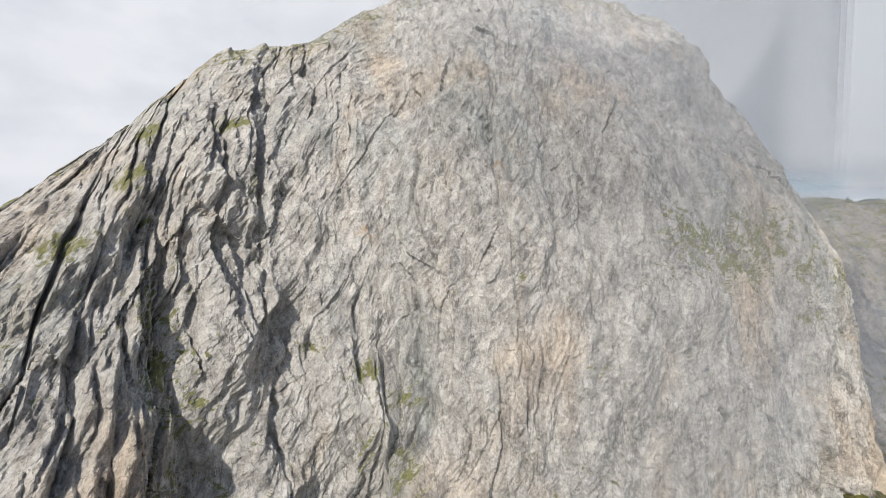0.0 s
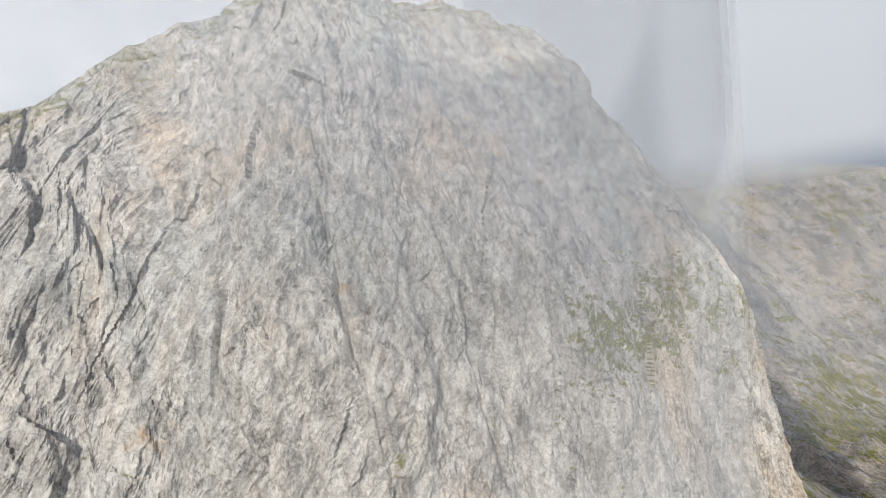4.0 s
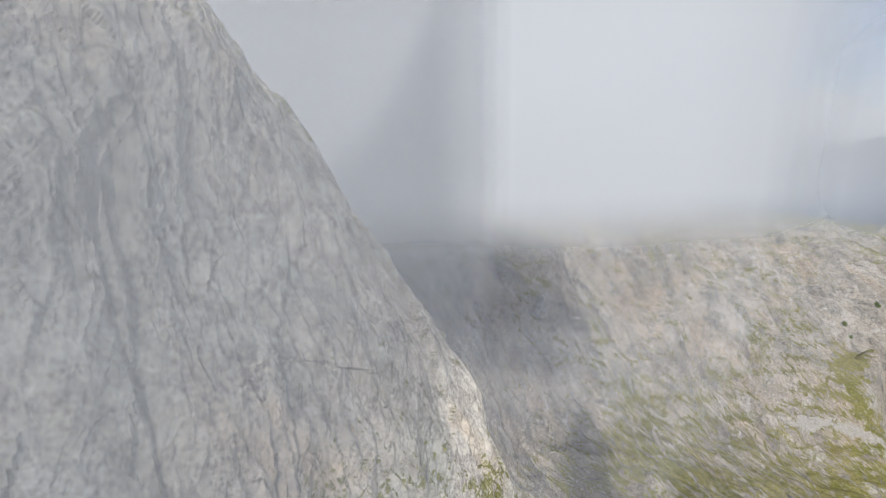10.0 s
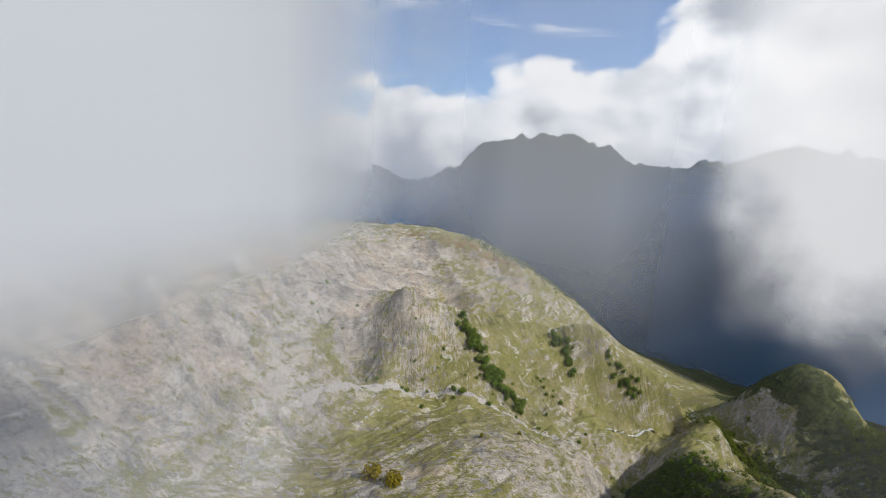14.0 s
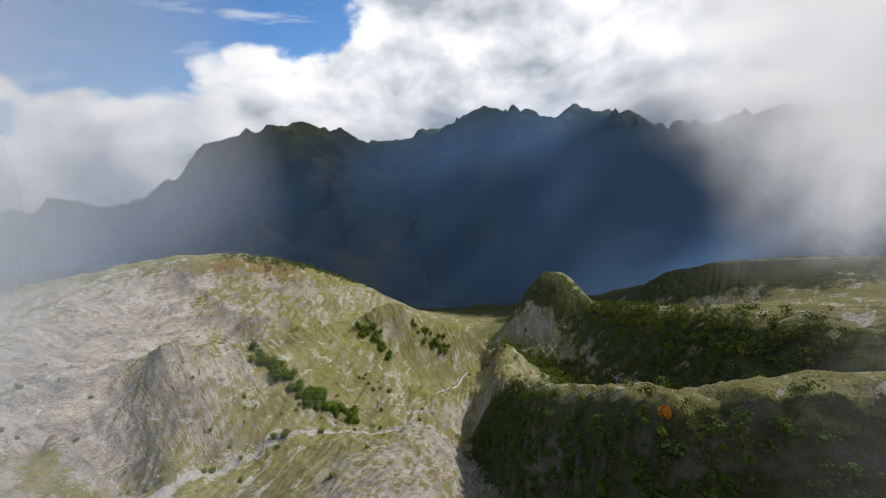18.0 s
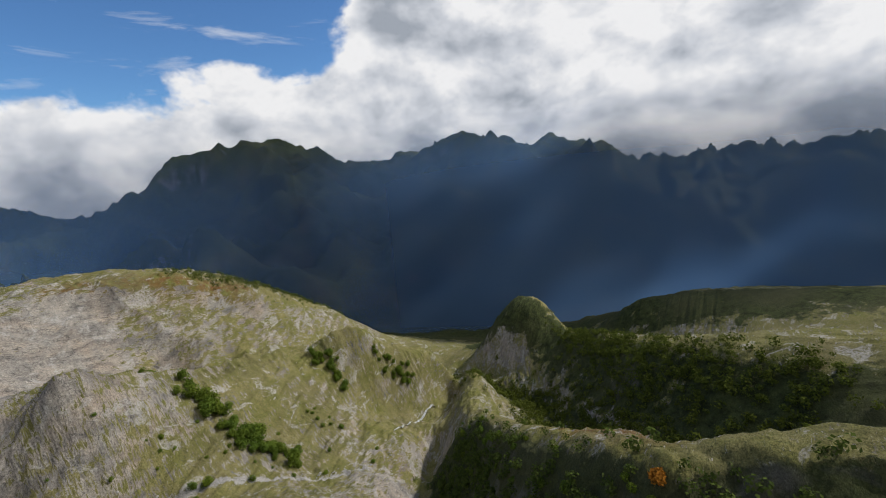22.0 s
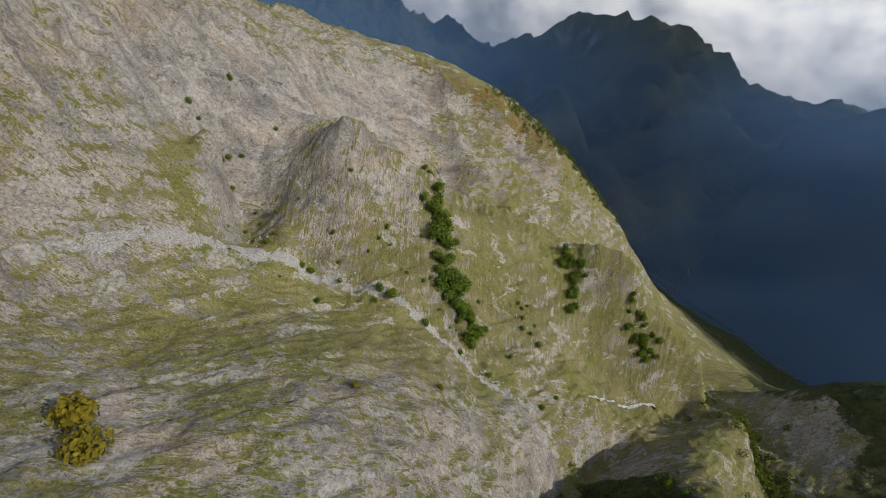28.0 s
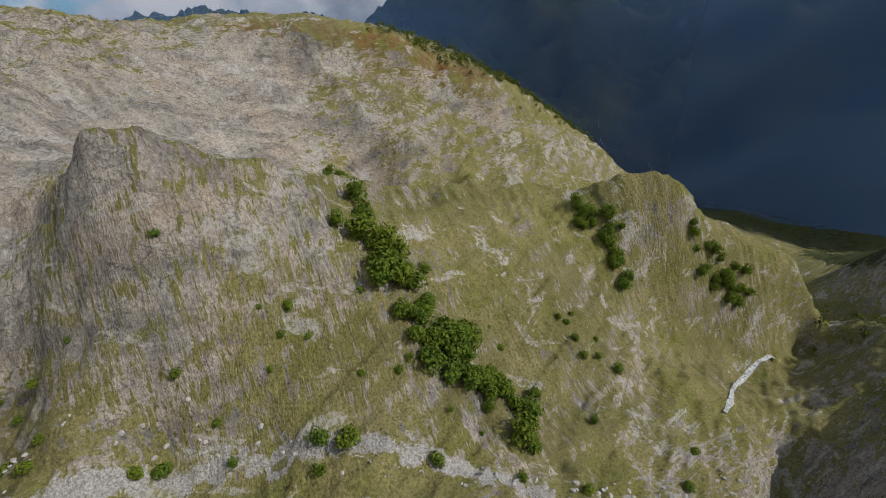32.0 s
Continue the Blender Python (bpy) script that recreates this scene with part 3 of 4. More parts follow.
def smooth_height(x, y):
    out = np.empty(x.shape)
    for i in range(0, len(x), 20000):
        d = np.hypot(x[i:i + 20000, None] - nodes[None, :, 0], y[i:i + 20000, None] - nodes[None, :, 1])
        out[i:i + 20000] = kernel(d) @ WEIGHTS[:-1] + WEIGHTS[-1]
    return out


def height(x, y):
    """The land with its relief, for arrays of places."""
    z = smooth_height(x, y)
    far = np.clip((np.hypot(x - 300, y + 100) - 700) / 900, 0, 1)
    # gullied flanks of the far range
    z = z + far * (230 * fbm(x / 520, y / 520, 5, 0.52, 5, True) - 118 + 40 * fbm(x / 160, y / 160, 4, 0.5, 11))
    for cx, cy, h, r in DOMES:
        z = z + h * np.exp(-(((x - cx) ** 2 + (y - cy) ** 2) / (r * r)) ** 1.8)
    close = 1 - far
    # spurs and runnels, then ledges where the tilted beds crop out
    wall = np.clip((z - 58) / 36, 0, 1) * np.clip((x - 100) / 60, 0, 1) * np.clip((y + 60) / 50, 0, 1)
    head = 0.89 * x - 0.45 * y + 9 * fbm(x / 40, y / 40, 2, 0.5, 61)
    down = 0.45 * x + 0.89 * y
    z = z + close * (5.0 * fbm(x / 70, y / 70, 4, 0.5, 2) + 2.5 * fbm(x / 42 + 0.4 * y / 42, y / 60, 4, 0.55, 31, True))
    z = z + close * wall * (9.0 * fbm(head / 26, down / 90, 5, 0.56, 35, True) + 3.4 * facets(head / 13, down / 22, 3) + 1.6 * fbm(head / 5, down / 26, 3, 0.55, 37, True))
    front = np.clip(1 - near(x, y, FRONT_RIDGE) / 60, 0, 1)
    z = z + close * front * 3.6 * fbm(y / 13 + x / 60, x / 70, 4, 0.55, 43, True)
    # sharp crest lines
    for line, lift, wide in ((FRONT_RIDGE[:9], 4.5, 6.0), (RIB, 6.0, 6.0), (EAST_CREST[:5], 2.5, 8.0)):
        z = z + lift * np.exp(-near(x, y, line) / wide)
    # the rock band under the east crest
    west = np.interp(-y, [-p[1] for p in EAST_CREST], [p[0] for p in EAST_CREST]) - x + 4 * fbm(y / 18, x / 30, 3, 0.5, 57)
    band = np.clip((y + 300) / 60, 0, 1) * np.clip((-60 - y) / 40, 0, 1)
    z = z - band * 13 * np.clip((west - 7) / 7, 0, 1) * np.exp(-np.clip(west, 0, 400) / 55)
    z = z - close * (2.6 + 4.2 * wall)
    bed = (z + 0.30 * x + 0.22 * y + 6 * fbm(x / 60, y / 60, 3, 0.5, 91)) / 11.0
    fr = bed - np.floor(bed)
    z = z + close * (1 - 0.7 * front) * 11.0 * 0.26 * (np.clip((fr - 0.25) / 0.5, 0, 1) - fr)
    # bedrock ribs along the strata
    u, v = 0.88 * x + 0.48 * y, -0.48 * x + 0.88 * y
    ribs = fbm(u / 4.2, v / 17.0, 3, 0.55, 71, True)
    return z + close * ((1.7 - 0.5 * front) * ribs + 0.9 * fbm(x / 5.5, y / 5.5, 3, 0.55, 47, True) + (0.8 + 1.2 * wall) * facets(u / 4.5, v / 8.0, 8))


def spacing(lo, hi, fine, a, b, grow=1.13):
    """Grid lines: every fine metres from a to b, wider and wider out to lo and hi."""
    mid = list(np.arange(a, b, fine))
    out, s, p = [], fine, b
    while p < hi:
        out.append(p)
        s = min(s * grow, 25)
        p += s
    right = out + [hi]
    out, s, p = [], fine, a
    while p > lo:
        s = min(s * grow, 25)
        p -= s
        out.append(max(p, lo))
    return np.array(out[::-1] + mid + right)


FINE = 1.0
gx, gy = spacing(-4800, 4800, FINE, 130, 640), spacing(-4800, 4800, FINE, -420, 170)
X, Y = np.meshgrid(gx, gy)
X, Y = X.ravel(), Y.ravel()
Z = height(X, Y)


def sheet(name, verts, nu, nv, mat, fields=None):
    """A grid of nu x nv points as one mesh, with float fields on its points."""
    me = bpy.data.meshes.new(name)
    i = np.arange(nu * nv).reshape(nv, nu)
    quads = np.stack([i[:-1, :-1], i[:-1, 1:], i[1:, 1:], i[1:, :-1]], -1).reshape(-1, 4)
    me.vertices.add(len(verts))
    me.vertices.foreach_set("co", np.asarray(verts, np.float32).ravel())
    me.loops.add(quads.size)
    me.loops.foreach_set("vertex_index", quads.ravel().astype(np.int32))
    me.polygons.add(len(quads))
    me.polygons.foreach_set("loop_start", np.arange(0, quads.size, 4, dtype=np.int32))
    me.polygons.foreach_set("use_smooth", np.ones(len(quads), bool))
    for k, v in (fields or {}).items():
        me.attributes.new(k, "FLOAT", "POINT").data.foreach_set("value", np.asarray(v, np.float32))
    me.update(calc_edges=True)
    me.materials.append(mat)
    return new(name, me)


def soft(d, r, w):
    return np.clip((r + w - d) / (2 * w), 0, 1)


grass_f = (0.135 + 0.22 * soft(near(X, Y, EAST_CREST[1:]), 4, 10) - 0.11 * soft(near(X, Y, HEAD_FACE + HEAD_CREST[::-1]), 55, 25)
           + 0.22 * soft(near(X, Y, [(407, 31), (396, 38), (390, 28), (380, 12)]), 5, 5) + 0.10 * soft(near(X, Y, HEAD_FOOT), 14, 12) - 0.13 * soft(near(X, Y, BULGE), 40, 25)
           + 0.10 * soft(near(X, Y, RIDGE_A), 14, 14) + 0.16 * soft(near(X, Y, RIDGE_B), 25, 25) - 0.04 * soft(near(X, Y, HOLLOW[:3]), 30, 25) + 0.06 * soft(near(X, Y, HOLLOW[2:] + FRONT_RIDGE[:3:-1]), 36, 30) + 0.04 * soft(near(X, Y, EAST_CREST[2:]), 30, 30)
           - 0.22 * soft(near(X, Y, [(470, 20), (520, -20), (545, -60), (575, -70)]), 30, 22) + 0.07 * soft(near(X, Y, FRONT_FOOT), 16, 16) - 0.12 * soft(near(X, Y, [(604, -90), (580, -100), (520, 20)]), 12, 10)
           - 0.30 * soft(np.hypot(X - 552, Y + 135), 7, 3) + 0.10 * soft(near(X, Y, FRONT_RIDGE[5:]), 35, 20) - 0.10 * soft(np.hypot(X - 160, Y - 95), 60, 40))
scree_f = 0.92 * soft(near(X, Y, [(349, 51), (361, 40), (375, 20), (389, -4), (391, -30), (388, -54), (380, -80), (366, -108), (347, -135), (340, -170)]), 3.0, 3.5) + 0.6 * soft(near(X, Y, [(389, -4), (375, -10), (362, -4), (340, 20)]), 3, 4) + soft(np.hypot(X - 552, Y + 133), 5, 3)
far_d = np.hypot(X - 250, Y + 50)
forest_f = np.clip((far_d - 560) / 300, 0, 0.95)
# wood on ridges B and C, thickened so its dark tone adds shade
forest_f = np.maximum(forest_f, 0.66 * soft(near(X, Y, [(p[0] + 8, p[1] + 26) for p in RIDGE_B]), 34, 18))
forest_f = np.maximum(forest_f, 0.8 * soft(near(X, Y, RIDGE_C), 60, 50))
forest_f = np.maximum(forest_f, 0.62 * soft(near(X, Y, VALE[1:]), 30, 22))
forest_f = np.maximum(forest_f, 0.55 * soft(near(X, Y, [(p[0] + 25, p[1] + 5) for p in EAST_CREST[3:]]), 18, 14))
# wood below ridge A's rim, its dark ground also painted in as shade
forest_f = np.maximum(forest_f, 0.85 * soft(near(X, Y, RIDGE_A_LIP + [(300, -215)]), 20, 9))
heath_f = soft(near(X, Y, EAST_CREST[1:5]), 8, 8) + soft(near(X, Y, [(150, -125), (190, -165)]), 10, 8)
ground = sheet("ground", np.stack([X, Y, Z], 1), len(gx), len(gy), GROUND, {"grass": grass_f, "scree": scree_f, "forest": forest_f, "heath": heath_f, "front": soft(near(X, Y, FRONT_RIDGE[:7] + FRONT_FOOT[6:0:-1]), 38, 18)})
tagged(ground, "mountain slopes of pale limestone bedrock and autumn grass", "mountain", kind="structure")

# ---- the cliff that the flight begins at ----
BASE = [(-126, 49), (-97, 41), (-76, 30), (-55, 22), (-38, 29), (-26, 38), (-17, 47), (-7, 52), (6, 44), (28, 41), (45, 44), (58, 47), (71, 48), (82, 53), (90, 64), (95, 78), (98, 95), (100, 114)]
TOP = [(-142, 79, 158), (-102, 78, 170), (-72, 75, 182), (-54, 77, 196), (-41, 81, 209), (-27, 79, 220), (-15, 80, 222), (-2, 82, 231), (14, 82, 238), (34, 83, 237), (50, 79, 234), (60, 77, 228), (69, 78, 218), (77, 81, 206), (84, 88, 193), (88, 98, 178), (90, 112, 158), (92, 126, 138)]
# grassy ledges and gullies on the face: way along it, height, half length, half height
TURF = [(190, 185, 20, 8), (174, 187, 7, 6), (205, 181, 8, 5), (105, 184, 2.0, 4), (107, 179, 2.4, 5), (109, 173, 2.6, 6), (122, 177, 2, 1), (128, 173, 3, 1.6), (134, 169, 3.5, 2), (133, 161, 2.5, 4), (127, 164, 2, 4),
        (111, 205, 3, 1.2), (115, 197, 1.4, 2.5), (99, 203, 2.5, 2), (99, 197, 2.5, 2), (102, 193, 3, 1), (94, 190, 3, 1.5), (149, 184, 0.8, 0.8), (202, 174, 5, 3), (215, 178, 9, 4), (181, 183, 4, 3), (158, 172, 3, 1)]


def cliff_grid(nu, nv, v):
    """The face without its relief: place, outward direction, way along it."""
    s = np.interp(np.linspace(0, 1, nu), [0, 0.08, 0.92, 1], [0, 2.6, 13.6, len(BASE) - 1.001])
    b = np.array([[np.interp(s, range(len(BASE)), [p[k] for p in BASE])] for k in range(2)])[:, 0]
    t = np.array([[np.interp(s, range(len(TOP)), [p[k] for p in TOP])] for k in range(3)])[:, 0]
    w = nu // 50 * 2 + 1
    ker = np.hanning(w + 2)[1:-1]
    ker /= ker.sum()
    pad = lambda a: np.convolve(np.pad(a, w // 2, mode="edge"), ker, "valid")
    b, t = np.array([pad(a) for a in b]), np.array([pad(a) for a in t])
    vv = np.clip(v, 0, 1)
    back = 0.35 * vv + 0.65 * vv ** 3 + 1.1 * np.clip(v - 1, 0, 1) + 0.45 * np.minimum(v, 0)
    z0 = np.minimum(150.0, t[2] - 18)
    z = z0 + np.clip(v, -1, 1) * (t[2] - z0) - 60 * np.clip(v - 1, 0, 1) ** 1.5
    x, y = b[0] + (t[0] - b[0]) * back, b[1] + (t[1] - b[1]) * back
    nx, ny = np.gradient(b[1]), -np.gradient(b[0])
    ln = np.hypot(nx, ny)
    arc = np.cumsum(np.hypot(np.gradient(b[0]), np.gradient(b[1])))[None, :] + 0 * z
    return x, y, z, nx / ln, ny / ln, arc


def build_cliff():
    nu, nv = 1040, 620
    v = np.linspace(-0.35, 1.22, nv)[:, None]
    x, y, z, nx, ny, arc = cliff_grid(nu, nv, v)
    # broad buttresses, leaning flutes, thin slabs that overlap, and cracks; the western spur is the roughest
    lean = arc + 0.22 * z
    wob = arc + 2.4 * fbm(arc / 11, z / 14, 3, 0.5, 19)
    slant = 0.86 * arc - 0.5 * z + 1.6 * fbm(arc / 14, z / 14, 3, 0.5, 23)
    rise = 0.5 * arc + 0.86 * z
    west = soft(arc, 126, 12)
    rough = 0.62 + 0.75 * soft(arc, 124, 14) + 0.25 * fbm(arc / 30, z / 30, 2, 0.5, 29)
    d = 3.0 * fbm(lean / 30, z / 46, 4, 0.5, 3) + (1 - 0.5 * west) * (0.8 * fbm(wob / 9.0, z / 40, 3, 0.5, 5, True) + 1.3 * facets(wob / 9.0, z / 22 + wob / 40, 2)) + 0.9 * facets(slant / 5.0, rise / 12.0, 4) + 0.65 * facets(slant / 2.0 + z / 14, rise / 4.6 + wob / 9, 6) + 0.4 * facets(wob / 0.9 + z / 3, z / 2.2 - wob / 4, 14)
    d = d + west * (2.4 * facets(slant / 9.0, rise / 17, 21) + 1.6 * facets(slant / 4.0 + z / 30, rise / 9.0, 22) + 1.0 * fbm(arc / 5, z / 5, 4, 0.55, 25, True))
    crackle = fbm(wob / 5.0, z / 32, 4, 0.6, 9, True)
    d = d - 3.2 * rough * np.clip(crackle - 0.42, 0, 1) + 0.22 * fbm(slant / 0.8, rise / 2.4, 3, 0.55, 83, True)
    # the roofed hollow high on the east side, the grassy gully of the western spur and the rib beside it
    hollow = soft(np.hypot((arc - 196) / 9, (z - 208) / 11), 0.75, 0.4)
    gully = soft(np.abs(arc - 108 - 0.20 * (178 - z)), 2.6, 3.0) * soft(np.abs(z - 174), 17, 8)
    rib = soft(np.abs(arc - 124 - 0.45 * (178 - z)), 3.0, 3.5) * soft(z, 172, 6)
    d = d - 2.6 * hollow - 4.5 * gully + 4.0 * rib
    d = (d - 1.2) * np.clip(1.15 - 0.5 * np.clip(v - 0.8, 0, 1), 0.3, 1.2)
    grass = soft(np.abs(v - 0.98), 0.05, 0.06) * 0.5
    grass = np.maximum(grass, np.maximum(0.85 * gully, 0.55 * rib))
    for a, h, ra, rh in TURF:
        grass = np.maximum(grass, soft(np.hypot((arc - a) / ra, (z - h) / rh), 0.85, 0.55))
    ob = sheet("cliff", np.stack([x + nx * d, y + ny * d, z + 0.25 * d], -1).reshape(-1, 3), nu, nv, CLIFF_ROCK, {"grass": grass.ravel()})
    ob.data.polygons.foreach_set("use_smooth", np.zeros(len(ob.data.polygons), bool))
    return tagged(ob, "towering pale grey limestone cliff streaked with cracks", "cliff", kind="structure")


build_cliff()

# ---- fog on the cliff and haze as sheets, cloud added over the far range ----
def curve(pts, n):
    """n points along a smooth curve through pts, and their place in the list."""
    p = np.array([q[:2] for q in pts], float)
    t = np.linspace(0, len(p) - 1, n)
    i = np.clip(t.astype(int), 0, len(p) - 2)
    f = (t - i)[:, None]
    g = np.gradient(p, axis=0)
    h = [2 * f ** 3 - 3 * f ** 2 + 1, f ** 3 - 2 * f ** 2 + f, -2 * f ** 3 + 3 * f ** 2, f ** 3 - f ** 2]
    return h[0] * p[i] + h[1] * g[i] + h[2] * p[i + 1] + h[3] * g[i + 1], t


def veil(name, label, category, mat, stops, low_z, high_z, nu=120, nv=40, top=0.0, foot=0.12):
    """A curved upright sheet standing in for mist or haze. stops: place in the plan, thin density below, heights where
    it begins and is full, density above.
    """
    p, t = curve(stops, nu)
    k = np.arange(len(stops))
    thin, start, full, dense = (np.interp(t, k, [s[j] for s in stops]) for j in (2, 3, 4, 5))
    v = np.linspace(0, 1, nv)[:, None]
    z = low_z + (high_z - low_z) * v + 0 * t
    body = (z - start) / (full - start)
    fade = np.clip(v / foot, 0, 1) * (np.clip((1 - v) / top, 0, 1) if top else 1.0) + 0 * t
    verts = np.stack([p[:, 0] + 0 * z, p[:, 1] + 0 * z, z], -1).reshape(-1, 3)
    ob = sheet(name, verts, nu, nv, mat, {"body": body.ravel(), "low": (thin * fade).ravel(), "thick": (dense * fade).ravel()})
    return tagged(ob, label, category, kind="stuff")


# see-through sheets put the fog's whitening before cliff and headwall
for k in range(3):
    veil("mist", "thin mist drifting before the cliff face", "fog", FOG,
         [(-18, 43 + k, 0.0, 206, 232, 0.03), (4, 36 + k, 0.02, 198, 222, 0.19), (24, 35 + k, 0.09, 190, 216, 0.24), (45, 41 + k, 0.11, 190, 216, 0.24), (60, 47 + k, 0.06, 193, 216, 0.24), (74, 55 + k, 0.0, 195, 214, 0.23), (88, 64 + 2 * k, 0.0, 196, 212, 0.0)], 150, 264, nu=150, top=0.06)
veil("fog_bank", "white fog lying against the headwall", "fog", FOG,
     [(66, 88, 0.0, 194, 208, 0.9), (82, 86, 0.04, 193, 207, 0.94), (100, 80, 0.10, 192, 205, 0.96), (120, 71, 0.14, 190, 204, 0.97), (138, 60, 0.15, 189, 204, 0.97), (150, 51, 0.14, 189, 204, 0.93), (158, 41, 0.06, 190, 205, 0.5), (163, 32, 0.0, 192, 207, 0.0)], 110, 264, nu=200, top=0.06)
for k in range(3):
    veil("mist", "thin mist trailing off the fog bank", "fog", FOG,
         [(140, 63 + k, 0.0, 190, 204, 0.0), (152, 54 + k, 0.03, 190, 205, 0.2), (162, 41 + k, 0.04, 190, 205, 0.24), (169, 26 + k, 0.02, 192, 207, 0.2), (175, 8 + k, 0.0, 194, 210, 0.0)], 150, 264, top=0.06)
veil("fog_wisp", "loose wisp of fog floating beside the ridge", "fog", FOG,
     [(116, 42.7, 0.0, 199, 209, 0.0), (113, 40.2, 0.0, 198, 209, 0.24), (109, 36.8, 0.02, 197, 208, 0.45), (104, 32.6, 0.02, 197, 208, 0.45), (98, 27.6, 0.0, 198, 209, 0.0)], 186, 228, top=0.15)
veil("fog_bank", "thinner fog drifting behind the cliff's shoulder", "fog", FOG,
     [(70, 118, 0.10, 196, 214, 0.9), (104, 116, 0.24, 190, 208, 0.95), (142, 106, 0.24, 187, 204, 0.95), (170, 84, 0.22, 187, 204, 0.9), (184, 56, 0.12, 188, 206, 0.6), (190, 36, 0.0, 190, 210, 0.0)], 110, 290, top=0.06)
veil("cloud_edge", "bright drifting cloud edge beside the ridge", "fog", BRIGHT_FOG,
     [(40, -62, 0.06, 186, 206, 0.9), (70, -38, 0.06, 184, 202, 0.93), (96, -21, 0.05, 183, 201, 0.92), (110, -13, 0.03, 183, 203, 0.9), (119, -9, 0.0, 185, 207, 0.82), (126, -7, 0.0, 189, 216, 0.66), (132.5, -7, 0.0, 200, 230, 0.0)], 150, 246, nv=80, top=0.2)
# upright tinted sheets lay the air's blue haze over the far land
veil("haze", "see-through blue sheet painted as haze over the deep valley", "haze", HAZE,
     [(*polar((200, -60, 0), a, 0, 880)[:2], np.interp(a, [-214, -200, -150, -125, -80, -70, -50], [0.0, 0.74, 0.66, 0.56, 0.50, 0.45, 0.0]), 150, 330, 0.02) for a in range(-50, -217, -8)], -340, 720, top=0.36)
veil("haze", "see-through pale blue sheet painted as haze before the distant plain", "haze", FAR_HAZE,
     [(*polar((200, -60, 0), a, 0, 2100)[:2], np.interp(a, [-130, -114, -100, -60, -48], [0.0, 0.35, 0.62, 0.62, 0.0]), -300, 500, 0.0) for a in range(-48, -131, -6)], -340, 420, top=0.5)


def cloud_deck():
    """Broken cloud sheet above the view, added to cast shade on the far range."""
    nu, nv = 100, 90
    u, v = np.meshgrid(np.linspace(-4700, 3300, nu), np.linspace(0, 1, nv))
    y = -2650 - 2100 * v - 160 * fbm(u / 700, v * 2, 3, 0.5, 13)
    z = 2400 + 120 * fbm(u / 500, y / 500, 4, 0.5, 7)
    body = 0.92 * np.clip(v / 0.05, 0, 1)
    ob = sheet("cloud_deck", np.stack([u, y, z], -1).reshape(-1, 3), nu, nv, CLOUD, {"body": body.ravel(), "low": np.zeros(u.size), "thick": np.full(u.size, 0.96)})
    return tagged(ob, "unseen broken cloud sheet added to shade the far range", "cloud", kind="stuff")


cloud_deck()

# ---- trees, bushes and stones ----
def part(name, bm, mat, parent, label=""):
    me = bpy.data.meshes.new(name)
    bm.to_mesh(me)
    bm.free()
    me.materials.append(mat)
    ob = new(name, me)
    ob.parent = parent
    return tagged(ob, label) if label else ob


def ground_z(x, y):
    return float(height(np.array([float(x)]), np.array([float(y)]))[0])


def tube(bm, pts, radii, sides=6):
    rings = []
    for (p, r) in zip(pts, radii):
        rings.append([bm.verts.new((p[0] + r * math.cos(2 * math.pi * k / sides), p[1] + r * math.sin(2 * math.pi * k / sides), p[2])) for k in range(sides)])
    for a, b in zip(rings, rings[1:]):
        for k in range(sides):
            bm.faces.new((a[k], a[(k + 1) % sides], b[(k + 1) % sides], b[k]))


def crown_quads(rng, tall, wide, count, base, leaf):
    """Small leaf clumps filling an uneven crown of several lobes."""
    lobes = [(rng.uniform(-0.3, 0.3) * wide, rng.uniform(-0.3, 0.3) * wide, base + (tall - base) * rng.uniform(0.2, 0.8), rng.uniform(0.32, 0.55) * wide) for _ in range(7)]
    verts, faces = [], []
    for _ in range(count):
        lx, ly, lz, lr = lobes[rng.randrange(7)]
        d = Vector((rng.gauss(0, 1), rng.gauss(0, 1), rng.gauss(0, 1))).normalized()
        c = Vector((lx, ly, lz)) + Vector((d.x, d.y, d.z * 0.85)) * lr * rng.uniform(0.72, 1.05)
        c.z = max(c.z, base * 0.6)
        n = (d + Vector((rng.gauss(0, 0.5), rng.gauss(0, 0.5), rng.gauss(0, 0.5) + 0.3))).normalized()
        a = n.orthogonal().normalized()
        a.rotate(Matrix.Rotation(rng.uniform(0, 6.28), 3, n))
        b = n.cross(a)
        w, h = leaf * rng.uniform(0.6, 1.3), leaf * rng.uniform(0.6, 1.3)
        i = len(verts)
        verts += [c + a * w, c + b * h + n * 0.15 * leaf, c - a * w, c - b * h + n * 0.15 * leaf]
        faces.append((i, i + 1, i + 2, i + 3))
    return verts, faces


